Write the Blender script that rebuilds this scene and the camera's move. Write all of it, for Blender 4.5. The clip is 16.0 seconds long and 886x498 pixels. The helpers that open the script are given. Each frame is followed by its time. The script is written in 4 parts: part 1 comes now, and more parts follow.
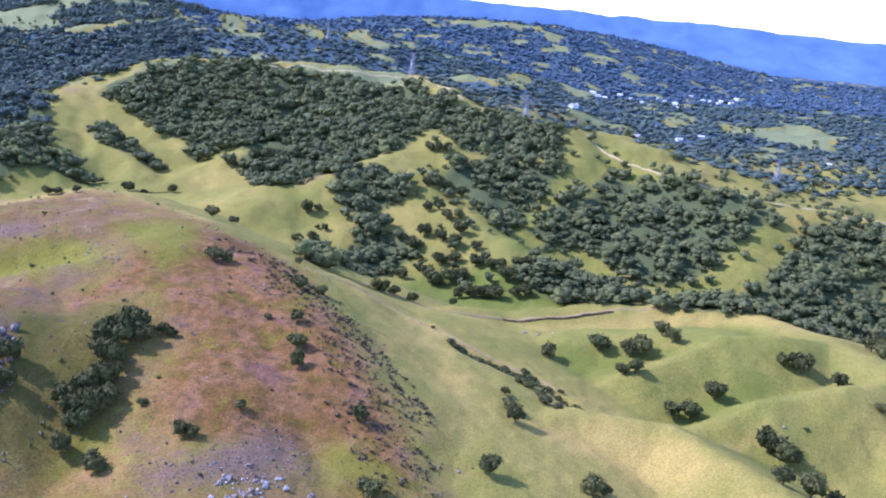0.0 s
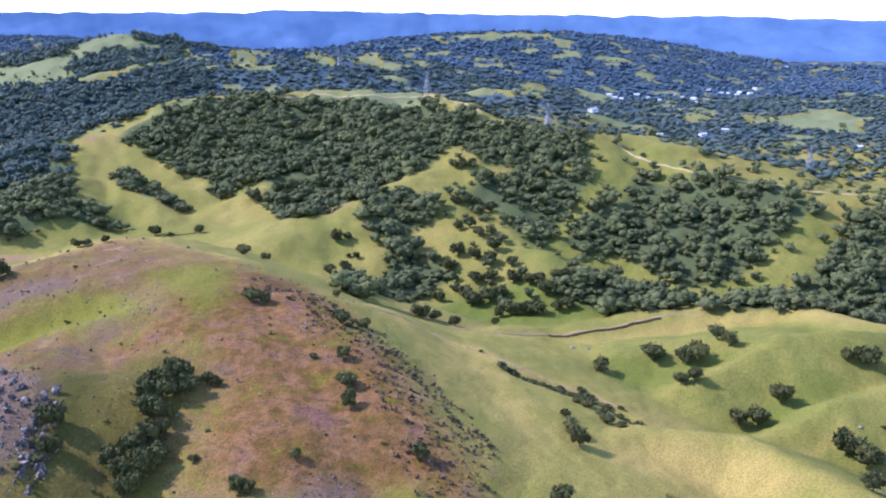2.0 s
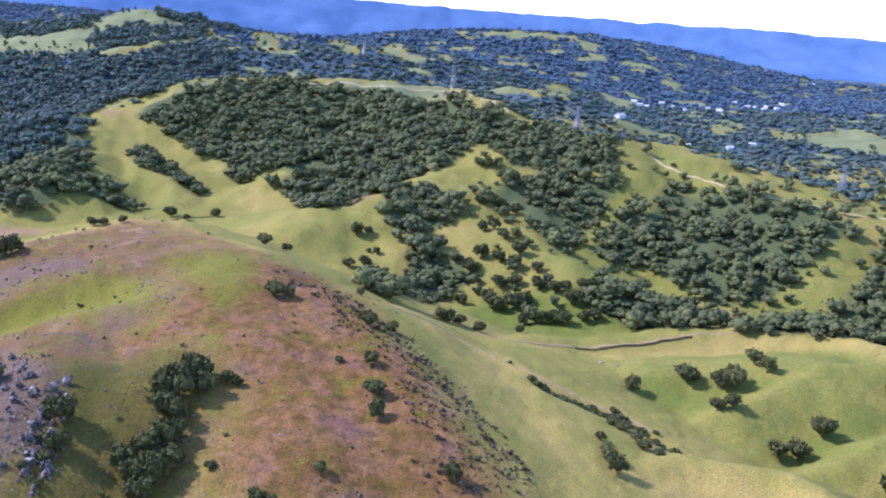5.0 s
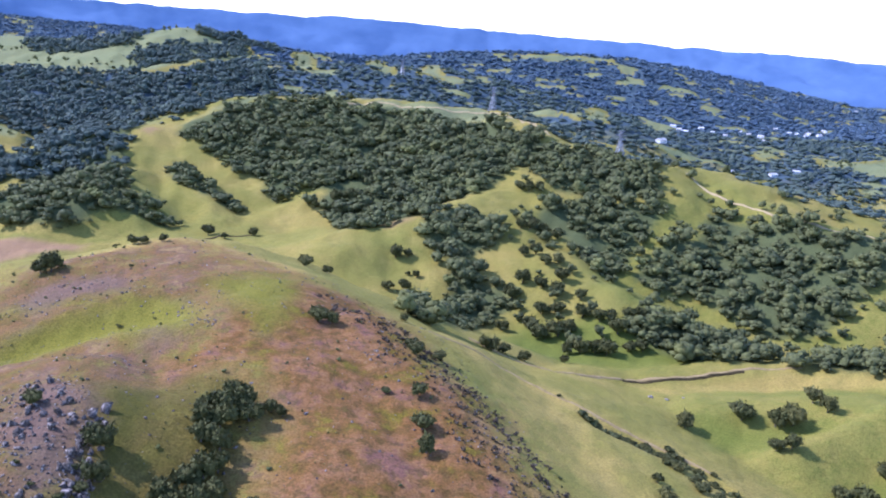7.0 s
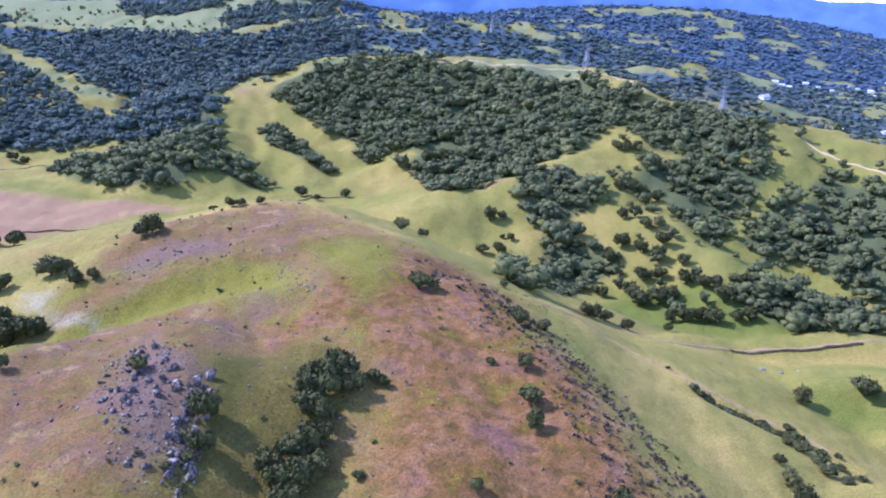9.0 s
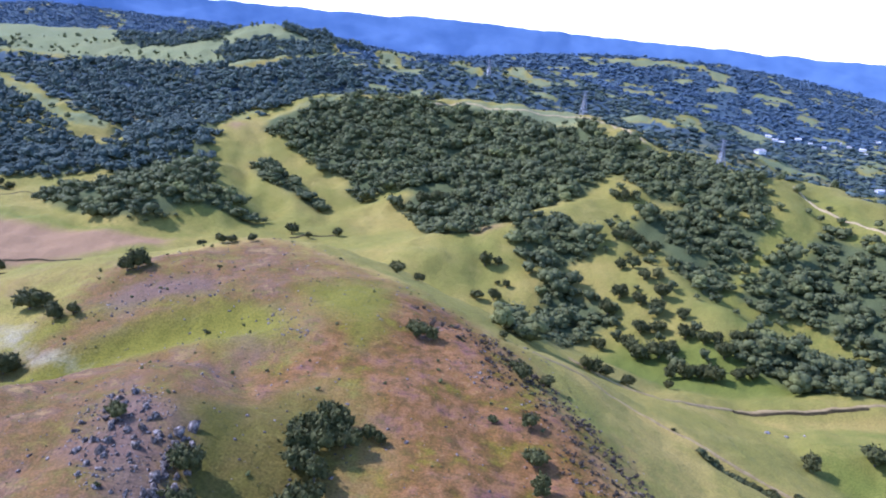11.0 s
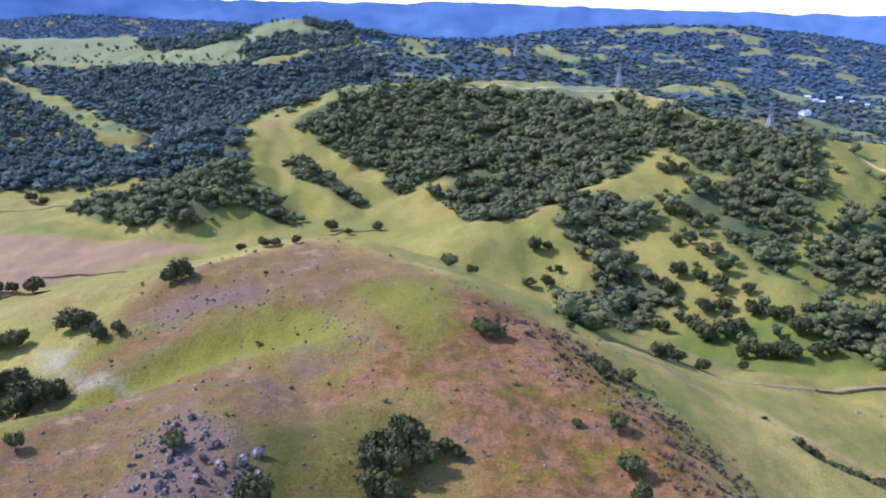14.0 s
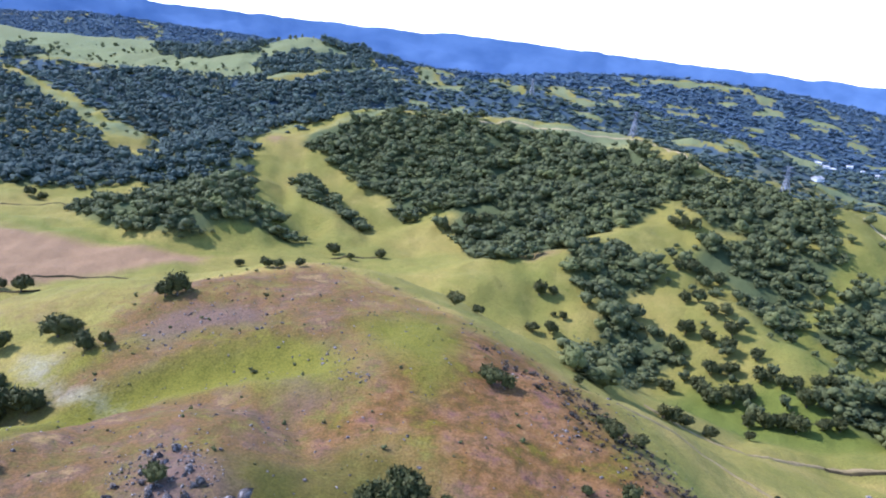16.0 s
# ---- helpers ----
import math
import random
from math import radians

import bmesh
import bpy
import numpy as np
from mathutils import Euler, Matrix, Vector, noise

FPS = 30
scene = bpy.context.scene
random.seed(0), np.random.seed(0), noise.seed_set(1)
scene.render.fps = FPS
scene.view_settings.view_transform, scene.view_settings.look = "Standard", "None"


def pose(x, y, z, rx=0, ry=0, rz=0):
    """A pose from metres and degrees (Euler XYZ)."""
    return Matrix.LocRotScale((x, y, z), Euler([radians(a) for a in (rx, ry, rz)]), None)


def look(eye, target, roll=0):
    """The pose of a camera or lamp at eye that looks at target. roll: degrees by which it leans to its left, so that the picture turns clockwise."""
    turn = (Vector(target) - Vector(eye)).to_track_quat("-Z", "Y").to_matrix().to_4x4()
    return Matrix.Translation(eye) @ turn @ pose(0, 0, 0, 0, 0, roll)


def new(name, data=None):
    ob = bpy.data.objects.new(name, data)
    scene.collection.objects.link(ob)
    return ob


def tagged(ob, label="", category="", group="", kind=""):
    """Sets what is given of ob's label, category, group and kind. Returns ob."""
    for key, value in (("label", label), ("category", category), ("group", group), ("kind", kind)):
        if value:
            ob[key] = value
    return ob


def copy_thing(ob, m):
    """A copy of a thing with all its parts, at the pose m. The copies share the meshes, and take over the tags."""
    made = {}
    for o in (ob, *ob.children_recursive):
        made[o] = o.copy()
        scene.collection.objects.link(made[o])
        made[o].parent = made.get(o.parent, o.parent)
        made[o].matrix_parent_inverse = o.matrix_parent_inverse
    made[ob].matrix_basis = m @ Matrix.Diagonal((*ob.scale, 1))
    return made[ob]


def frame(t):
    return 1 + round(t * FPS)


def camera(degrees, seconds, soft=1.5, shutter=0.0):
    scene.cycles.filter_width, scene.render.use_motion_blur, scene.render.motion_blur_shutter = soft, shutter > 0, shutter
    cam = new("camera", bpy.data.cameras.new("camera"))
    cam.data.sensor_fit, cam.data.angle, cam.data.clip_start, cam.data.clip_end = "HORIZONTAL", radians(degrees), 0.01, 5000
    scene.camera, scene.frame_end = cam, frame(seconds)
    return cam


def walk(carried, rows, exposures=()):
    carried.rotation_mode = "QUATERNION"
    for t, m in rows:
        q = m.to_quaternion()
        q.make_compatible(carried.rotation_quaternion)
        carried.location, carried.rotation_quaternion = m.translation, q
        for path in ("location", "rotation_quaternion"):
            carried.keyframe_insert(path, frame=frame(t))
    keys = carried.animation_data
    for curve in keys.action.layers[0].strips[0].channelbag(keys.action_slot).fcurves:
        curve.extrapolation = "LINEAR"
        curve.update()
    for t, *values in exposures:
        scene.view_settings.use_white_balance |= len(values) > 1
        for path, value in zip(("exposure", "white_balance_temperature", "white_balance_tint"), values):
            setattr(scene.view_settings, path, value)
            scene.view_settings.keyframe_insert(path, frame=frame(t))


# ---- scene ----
# ---------------------------------------------------------------- camera
cam = camera(54.21, 16.0, soft=2.0)
# seconds, eye x, y, z, heading to the left of +y, pitch, lean (degrees)
PATH = [
    (0, 32.28, -56.47, 204.88, -4.127, -14.997, 4.661),
    (0.5, 30.33, -52.33, 204.60, -0.258, -13.024, 0.036),
    (1, 28.20, -48.08, 204.35, -0.912, -14.313, -0.351),
    (1.5, 26.11, -43.73, 204.25, -3.174, -14.316, 10.538),
    (2, 23.79, -39.35, 203.99, -2.491, -14.025, -0.577),
    (2.5, 21.75, -35.09, 203.68, -1.064, -12.560, 2.740),
    (3, 19.53, -30.98, 203.21, -2.862, -12.964, 2.184),
    (3.5, 17.06, -27.00, 202.71, -2.795, -14.191, 1.958),
    (6, 5.09, -7.63, 200.99, -1.069, -14.346, 4.124),
    (6.5, 2.65, -3.76, 200.57, 0.308, -13.460, 3.543),
    (7, 0.18, 0.08, 200.07, -0.038, -13.048, 3.668),
    (7.5, -2.25, 3.90, 199.51, 5.390, -13.225, 3.975),
    (8, -4.69, 7.76, 198.91, 1.646, -14.455, 7.723),
    (8.5, -7.08, 11.69, 198.33, 4.980, -16.071, -8.488),
    (9, -9.33, 15.75, 197.80, 5.529, -15.991, 2.532),
    (9.5, -11.65, 19.90, 197.28, 2.901, -16.563, -0.890),
    (10, -13.92, 24.13, 196.76, 4.065, -14.730, 1.199),
    (12.5, -25.13, 45.06, 193.76, 3.924, -12.833, 6.914),
    (13, -27.74, 49.14, 193.05, 3.684, -13.313, 1.582),
    (13.5, -30.37, 53.26, 192.39, 4.309, -13.647, 5.679),
    (14, -33.10, 57.43, 191.85, 6.787, -14.291, 0.667),
    (14.5, -35.75, 61.65, 191.39, 9.436, -14.261, 1.669),
    (15, -38.38, 65.85, 191.04, 6.818, -13.569, 3.859),
    (15.5, -41.03, 70.00, 190.71, 7.412, -13.283, -1.434),
    (16, -43.37, 74.22, 190.43, 6.540, -12.265, 6.046),
]


def flown(x, y, z, heading, pitch, lean):
    h, p = radians(heading), radians(pitch)
    ahead = Vector((-math.sin(h) * math.cos(p), math.cos(h) * math.cos(p), math.sin(p)))
    return look((x, y, z), Vector((x, y, z)) + ahead * 100, lean)


walk(cam, [(row[0], flown(*row[1:])) for row in PATH], [(0, 1.56, 5050, 35), (1.2, 1.48, 5250, 31), (3, 1.44, 5300, 28), (6.5, 1.45, 5200, 33), (7.5, 1.44, 5250, 29), (8, 1.42, 5200, 33), (9.5, 1.66, 4950, 37), (10.2, 1.58, 5000, 34), (12.5, 1.22, 5200, 30), (14, 1.37, 5200, 29), (15, 1.52, 5250, 23), (16, 1.45, 5250, 23)])

# ---------------------------------------------------------------- sky and sun
SUN_FROM = Vector((-0.72, 0.16, 0.675)).normalized()
world = bpy.data.worlds.new("sky")
world.use_nodes = True
scene.world = world
nt = world.node_tree
sky = nt.nodes.new("ShaderNodeTexSky")
sky.sky_type, sky.sun_disc = "NISHITA", False
sky.sun_elevation = math.asin(SUN_FROM.z)
sky.sun_rotation = math.atan2(SUN_FROM.x, SUN_FROM.y)
sky.altitude, sky.air_density, sky.dust_density, sky.ozone_density = 200, 1.0, 0.2, 1.5
nt.nodes["Background"].inputs["Strength"].default_value = 0.15
nt.links.new(sky.outputs[0], nt.nodes["Background"].inputs["Color"])
lamp = bpy.data.lights.new("sun", "SUN")
lamp.energy, lamp.angle, lamp.color = 2.8, radians(0.5), (1.0, 0.95, 0.87)
sun = new("sun", lamp)
sun.matrix_world = look(SUN_FROM * 800, (0, 0, 0))
# ---------------------------------------------------------------- lie of the land
# Each ridge: crest points (x, y, z), then the fall of its two flanks and the roundness of its back.
RIDGES = {
    "brown_hill": ([(-20, 120, 5), (-28, 180, 30), (-32, 240, 50), (-45, 300, 62), (-70, 350, 70), (-85, 400, 76), (-115, 460, 77), (-150, 505, 77), (-165, 545, 62)], 0.42, 0.56, 60),
    "brown_hill_brow": ([(30, 200, 22), (22, 250, 44), (8, 300, 57), (-14, 345, 64), (-40, 395, 72)], 0.4, 0.54, 28),
    "brown_hill_shoulder": ([(-80, 300, 66), (-135, 290, 69), (-190, 284, 64), (-250, 265, 45)], 0.5, 0.5, 45),
    "rocky_crest": ([(-128, 215, 52), (-130, 255, 67), (-128, 290, 72), (-140, 318, 70)], 0.45, 0.5, 22),
    "brown_hill_lobe": ([(-120, 440, 77), (-180, 465, 75), (-225, 475, 66), (-300, 475, 40)], 0.42, 0.42, 45),
    "foot_bench": ([(40, 415, 33), (56, 345, 34), (64, 283, 34), (80, 200, 29)], 0.32, 0.32, 24),
    "saddle": ([(-10, 430, 52), (30, 430, 38), (81, 398, 27), (125, 372, 12)], 0.4, 0.5, 7),
    "near_spur": ([(40, 285, 36), (95, 315, 25), (130, 328, 24), (177, 312, 25), (200, 265, 26), (240, 180, 25)], 0.55, 0.48, 6),
    "knoll_rim": ([(60, 500, 12), (100, 530, 2), (132, 545, -2), (198, 560, 1), (261, 560, 5), (302, 540, 10), (331, 480, 17), (345, 420, 19), (360, 340, 17), (370, 200, 15)], 0.42, 0.4, 18),
    "knoll_nose": ([(331, 470, 16), (290, 452, 24), (252, 446, 24), (222, 430, 19), (185, 409, 12), (156, 399, 3)], 0.5, 0.62, 4),
    "knoll_swell": ([(140, 480, 3), (172, 458, 11), (200, 455, 15), (250, 452, 22)], 0.34, 0.34, 20),
    "knoll_nose_near": ([(350, 400, 17), (304, 388, 20), (246, 368, 16), (205, 354, 5)], 0.5, 0.6, 4),
    "grass_spur": ([(94, 955, 72), (88, 935, 62), (48, 880, 55), (25, 850, 52), (-14, 815, 44), (-48, 795, 36), (-95, 750, 28), (-150, 730, 19), (-190, 750, 8)], 0.36, 0.3, 22),
    "spur_right": ([(60, 890, 56), (77, 790, 36), (115, 725, 23), (148, 672, 16), (185, 615, 4)], 0.4, 0.3, 9),
    "road_ridge": ([(225, 985, 86), (286, 1012, 82), (321, 960, 74), (338, 880, 58), (356, 830, 55), (390, 800, 55), (426, 788, 51), (480, 770, 45), (570, 740, 40), (760, 700, 38)], 0.2, 0.36, 18),
    "road_ridge_nose": ([(380, 805, 55), (370, 730, 30), (400, 670, 14), (430, 620, -4)], 0.36, 0.36, 24),
    "wooded_ridge": ([(-393, 1130, 76), (-341, 1200, 90), (-296, 1255, 113), (-231, 1275, 118), (-150, 1255, 117), (-107, 1290, 125), (-29, 1275, 119), (58, 1285, 115), (98, 1150, 110), (122, 1080, 101), (165, 1000, 88), (198, 992, 87), (225, 985, 84)], 0.26, 0.36, 24),
    "wooded_ridge_face": ([(-40, 1240, 112), (10, 1110, 92), (50, 1000, 76), (94, 955, 72)], 0.34, 0.34, 30),
    "wooded_ridge_nose": ([(-190, 1240, 110), (-160, 1100, 70), (-120, 960, 38), (-110, 880, 18)], 0.38, 0.38, 26),
    "bare_knob": ([(-393, 1135, 62), (-391, 1118, 50), (-338, 1060, 46), (-285, 960, 34), (-235, 880, 17)], 0.42, 0.42, 14),
    "knob_spur": ([(-391, 1120, 45), (-372, 1000, 44), (-356, 850, 44), (-380, 835, 36), (-430, 850, 30), (-485, 838, 14)], 0.46, 0.42, 14),
    "dark_ridge": ([(-520, 990, 18), (-546, 1150, 26), (-653, 1250, 55), (-790, 1350, 79), (-920, 1450, 99), (-1029, 1500, 108), (-1300, 1480, 112), (-2000, 1400, 120)], 0.26, 0.3, 30),
    "meadow_hills": ([(-2200, 1800, 130), (-1400, 1720, 112), (-1106, 1760, 118), (-919, 1740, 114), (-800, 1660, 118), (-652, 1600, 123), (-560, 1610, 130), (-476, 1700, 150), (-394, 1900, 162)], 0.25, 0.36, 25),
    "hilltop": ([(-1400, 2000, 132), (-1106, 2000, 138), (-850, 2000, 160), (-689, 2000, 182), (-609, 2000, 207), (-540, 2050, 196), (-394, 2100, 172), (-220, 2250, 160)], 0.3, 0.3, 30),
    "back_meadow": ([(-2600, 2300, 170), (-1674, 2300, 167), (-1504, 2350, 152), (-1100, 2500, 160), (-700, 2700, 175)], 0.2, 0.2, 80),
    "left_mountain": ([(-2900, 2700, 230), (-1958, 3000, 200), (-1693, 3000, 221), (-1300, 3200, 205), (-900, 3300, 190)], 0.2, 0.2, 100),
    "pink_ridge": ([(-700, 2150, 150), (-185, 2300, 166), (0, 2400, 190), (205, 2450, 204), (459, 2500, 204), (700, 2700, 185), (1050, 2900, 140), (1400, 2900, 90)], 0.24, 0.26, 40),
    "little_meadows": ([(-420, 1640, 140), (-300, 1690, 150), (-165, 1700, 155), (-53, 1800, 157), (60, 1900, 148), (300, 1900, 100)], 0.25, 0.25, 50),
    "grass_bump": ([(100, 1450, 105), (160, 1420, 112), (215, 1400, 112), (260, 1410, 98), (330, 1450, 70)], 0.3, 0.3, 25),
    "right_woods": ([(1000, 2600, 78), (1186, 2600, 96), (1434, 2600, 92), (1900, 2500, 95), (2600, 2300, 110)], 0.2, 0.2, 70),
}


def valley_floor(x, y):
    far = np.clip((y - 900) / 1100, 0, 1)
    left = np.clip((60 - x) / 200, 0, 1)
    right = np.clip((x - 250) / 300, 0, 1)
    z = -5 + 15 * left + far * 52 + 18 * right * np.clip((y - 800) / 250, 0, 1) - 26 * np.exp(-(((x - 450) / 95) ** 2 + ((y - 600) / 90) ** 2))
    return z - 10 * np.clip((330 - y) / 200, 0, 1)


def wobble(x, y, size, seed):
    """A cheap smooth noise about -1 to 1, of waves about size metres long."""
    rng = np.random.RandomState(seed)
    out = np.zeros_like(x)
    for k in range(7):
        a, f, p = rng.uniform(0, 2 * math.pi), rng.uniform(0.7, 1.6) * 2 * math.pi / size, rng.uniform(0, 6.3)
        q = rng.uniform(0, 6.3)
        u = x * math.cos(a) + y * math.sin(a)
        v = -x * math.sin(a) + y * math.cos(a)
        out += np.sin(u * f + p + 1.3 * np.sin(v * f * 0.6 + q))
    return out / 3.2


def ridge_height(x, y, crest, fall_a, fall_b, back):
    best, height = np.full(x.shape, 1e12), np.full(x.shape, -1e3)
    for (ax, ay, az), (bx, by, bz) in zip(crest, crest[1:]):
        dx, dy = bx - ax, by - ay
        s = np.clip(((x - ax) * dx + (y - ay) * dy) / (dx * dx + dy * dy), 0, 1)
        px, py = x - ax - s * dx, y - ay - s * dy
        d = np.hypot(px, py)
        side = np.clip((dx * py - dy * px) / (np.hypot(dx, dy) * np.maximum(d, 1e-6)), -1, 1)
        fall = fall_b + (fall_a - fall_b) * (0.5 + 0.5 * side)
        z = az + s * (bz - az) - fall * (np.sqrt(d * d + back * back) - back)
        height = np.maximum(height, z)
    return height


# low folds of the hilltop: line, rise, half breadth
FOLDS = [
    ([(-202, 270), (-184, 334), (-174, 365), (-148, 369), (-111, 365)], 2.4, 9.0),
    ([(-208, 320), (-208, 372), (-189, 392), (-168, 403), (-142, 415), (-111, 436)], 2.0, 8.0),
    ([(-206, 300), (-197, 355), (-178, 378), (-150, 387), (-126, 386)], -2.4, 10.0),
    ([(-215, 425), (-188, 440), (-160, 440)], -1.6, 9.0),
]


def near_line(x, y, line):
    """Distance to a broken line."""
    best = np.full(x.shape, 1e9)
    for (ax, ay), (bx, by) in zip(line, line[1:]):
        dx, dy = bx - ax, by - ay
        k = np.clip(((x - ax) * dx + (y - ay) * dy) / (dx * dx + dy * dy), 0, 1)
        best = np.minimum(best, np.hypot(x - ax - k * dx, y - ay - k * dy))
    return best


def land(x, y):
    x, y = np.asarray(x, float), np.asarray(y, float)
    wx = x + 5 * wobble(x, y, 130, 3) * np.clip(y / 900, 0.2, 1.6)
    wy = y + 5 * wobble(x, y, 120, 4) * np.clip(y / 900, 0.2, 1.6)
    soft = np.clip(y / 400, 1.0, 3.4)
    top = valley_floor(x, y)
    parts = [top]
    for crest, fall_a, fall_b, back in RIDGES.values():
        parts.append(ridge_height(wx, wy, crest, fall_a, fall_b, back))
    peak = np.max(parts, axis=0)
    total = sum(np.exp((p - peak) / soft) for p in parts)
    z = peak + soft * np.log(total) * 0.7
    far = np.clip((y - 150) / 900, 0.08, 1)
    # the hollow that holds the clump of oaks
    across = x + 74 - 0.1 * (y - 240)
    z = z - 5.5 * np.exp(-((across / 22) ** 2)) * np.exp(-(((y - 258) / 52) ** 2))
    for crest, rise, wide in FOLDS:
        z = z + rise * np.exp(-((near_line(wx, wy, crest) / wide) ** 2))
    # the bowl behind the grassy nose, and the washed-out gully
    z = z - 4.5 * np.exp(-(((x - 185) / 34) ** 2 + ((y - 438) / 15) ** 2)) - 4 * np.exp(-(((x - 250) / 40) ** 2 + ((y - 400) / 14) ** 2))
    z = z - 5.0 * np.exp(-(((y - np.interp(x, [70, 92, 119, 140], [395, 388, 373, 352])) / 5.5) ** 2)) * np.clip((x - 72) / 12, 0, 1) * np.clip((146 - x) / 10, 0, 1)
    return z + far * (2.6 * wobble(x, y, 95, 11) + 1.1 * wobble(x, y, 38, 12)) + 0.35 * wobble(x, y, 15, 13)
# ---------------------------------------------------------------- plan: what grows where (metres)
WOODS = {
    "ridge_woods": [(-358, 1152), (-300, 1221), (-259, 1250), (-181, 1253), (-134, 1246), (-73, 1248), (-28, 1216), (8, 1214), (61, 1177), (83, 1119), (113, 1059), (132, 1024), (177, 1044), (212, 958), (228, 935), (200, 898), (161, 900), (116, 904), (100, 923), (87, 991), (68, 943), (38, 898), (-4, 864), (-24, 810), (-38, 799), (-71, 781), (-97, 783), (-121, 890), (-142, 920), (-135, 956), (-161, 973), (-182, 955), (-192, 943), (-224, 1010), (-252, 1019), (-312, 1092), (-353, 1109)],
    "dark_woods": [(-1055, 1442), (-979, 1425), (-894, 1407), (-820, 1335), (-725, 1235), (-621, 1153), (-515, 1035), (-484, 986), (-501, 964), (-533, 946), (-587, 944), (-624, 936), (-702, 947)],
    "hollow_woods": [(-1009, 1687), (-874, 1595), (-850, 1663), (-642, 1575), (-522, 1565), (-460, 1564), (-423, 1758), (-323, 1584), (-297, 1501), (-354, 1458), (-343, 1206), (-411, 1185), (-404, 1106), (-369, 968), (-419, 976), (-455, 982), (-507, 1082), (-656, 1274), (-752, 1350)],
    "spur_grove": [(-503, 847), (-508, 899), (-467, 935), (-459, 962), (-425, 975), (-364, 955), (-326, 882), (-303, 884), (-289, 840), (-257, 847), (-262, 826), (-305, 822), (-332, 806), (-332, 792), (-351, 774), (-390, 775), (-448, 800)],
    "gully_grove": [(-336, 1018), (-307, 1024), (-239, 935), (-214, 932), (-227, 910), (-269, 933), (-310, 965)],
    "spur_woods": [(-24, 810), (10, 838), (43, 817), (60, 799), (51, 766), (24, 741), (37, 711), (60, 700), (65, 664), (48, 649), (30, 614), (-4, 497), (-16, 484), (-21, 531), (5, 700), (-1, 743), (-16, 754)],
    "valley_woods": [(164, 741), (190, 786), (218, 817), (242, 821), (257, 860), (276, 888), (300, 861), (335, 842), (354, 813), (396, 803), (412, 761), (405, 731), (367, 703), (342, 679), (315, 656), (292, 644), (260, 646), (249, 673), (220, 719), (185, 726)],
    "creek_woods": [(242, 567), (288, 622), (308, 612), (330, 598), (349, 633), (366, 652), (418, 701), (437, 743), (480, 747), (520, 720), (436, 572), (360, 520), (310, 530), (261, 552)],
    "upper_spur_woods": [(72, 804), (103, 886), (153, 894), (193, 877), (222, 886), (220, 857), (187, 799), (170, 762), (137, 720), (123, 781), (99, 820)],
    "apex_woods": [(101, 950), (108, 905), (124, 898), (150, 889), (193, 882), (228, 906), (240, 940), (225, 985), (196, 977), (149, 1018), (119, 1047)],
    "foot_grove": [(143, 605), (148, 631), (179, 649), (236, 645), (244, 586), (202, 564), (176, 575), (158, 590)],
    "hill_grove_a": [(-600, 2005), (-540, 2045), (-430, 2095), (-395, 2050), (-419, 2015), (-485, 1975), (-551, 1945)],
    "hill_grove_b": [(-980, 2010), (-900, 2030), (-689, 1955), (-674, 1858), (-759, 1820), (-931, 1930)],
    "hill_grove_c": [(-656, 1771), (-618, 1835), (-537, 1891), (-457, 1950), (-443, 1799), (-500, 1672), (-567, 1639)],
    "hill_grove_d": [(-1306, 1956), (-1174, 1897), (-1092, 1724), (-1142, 1706)],
    "hollow_edge_woods": [(-540, 1087), (-503, 1074), (-419, 978), (-371, 948), (-357, 887), (-433, 963), (-479, 959), (-505, 971)],
}
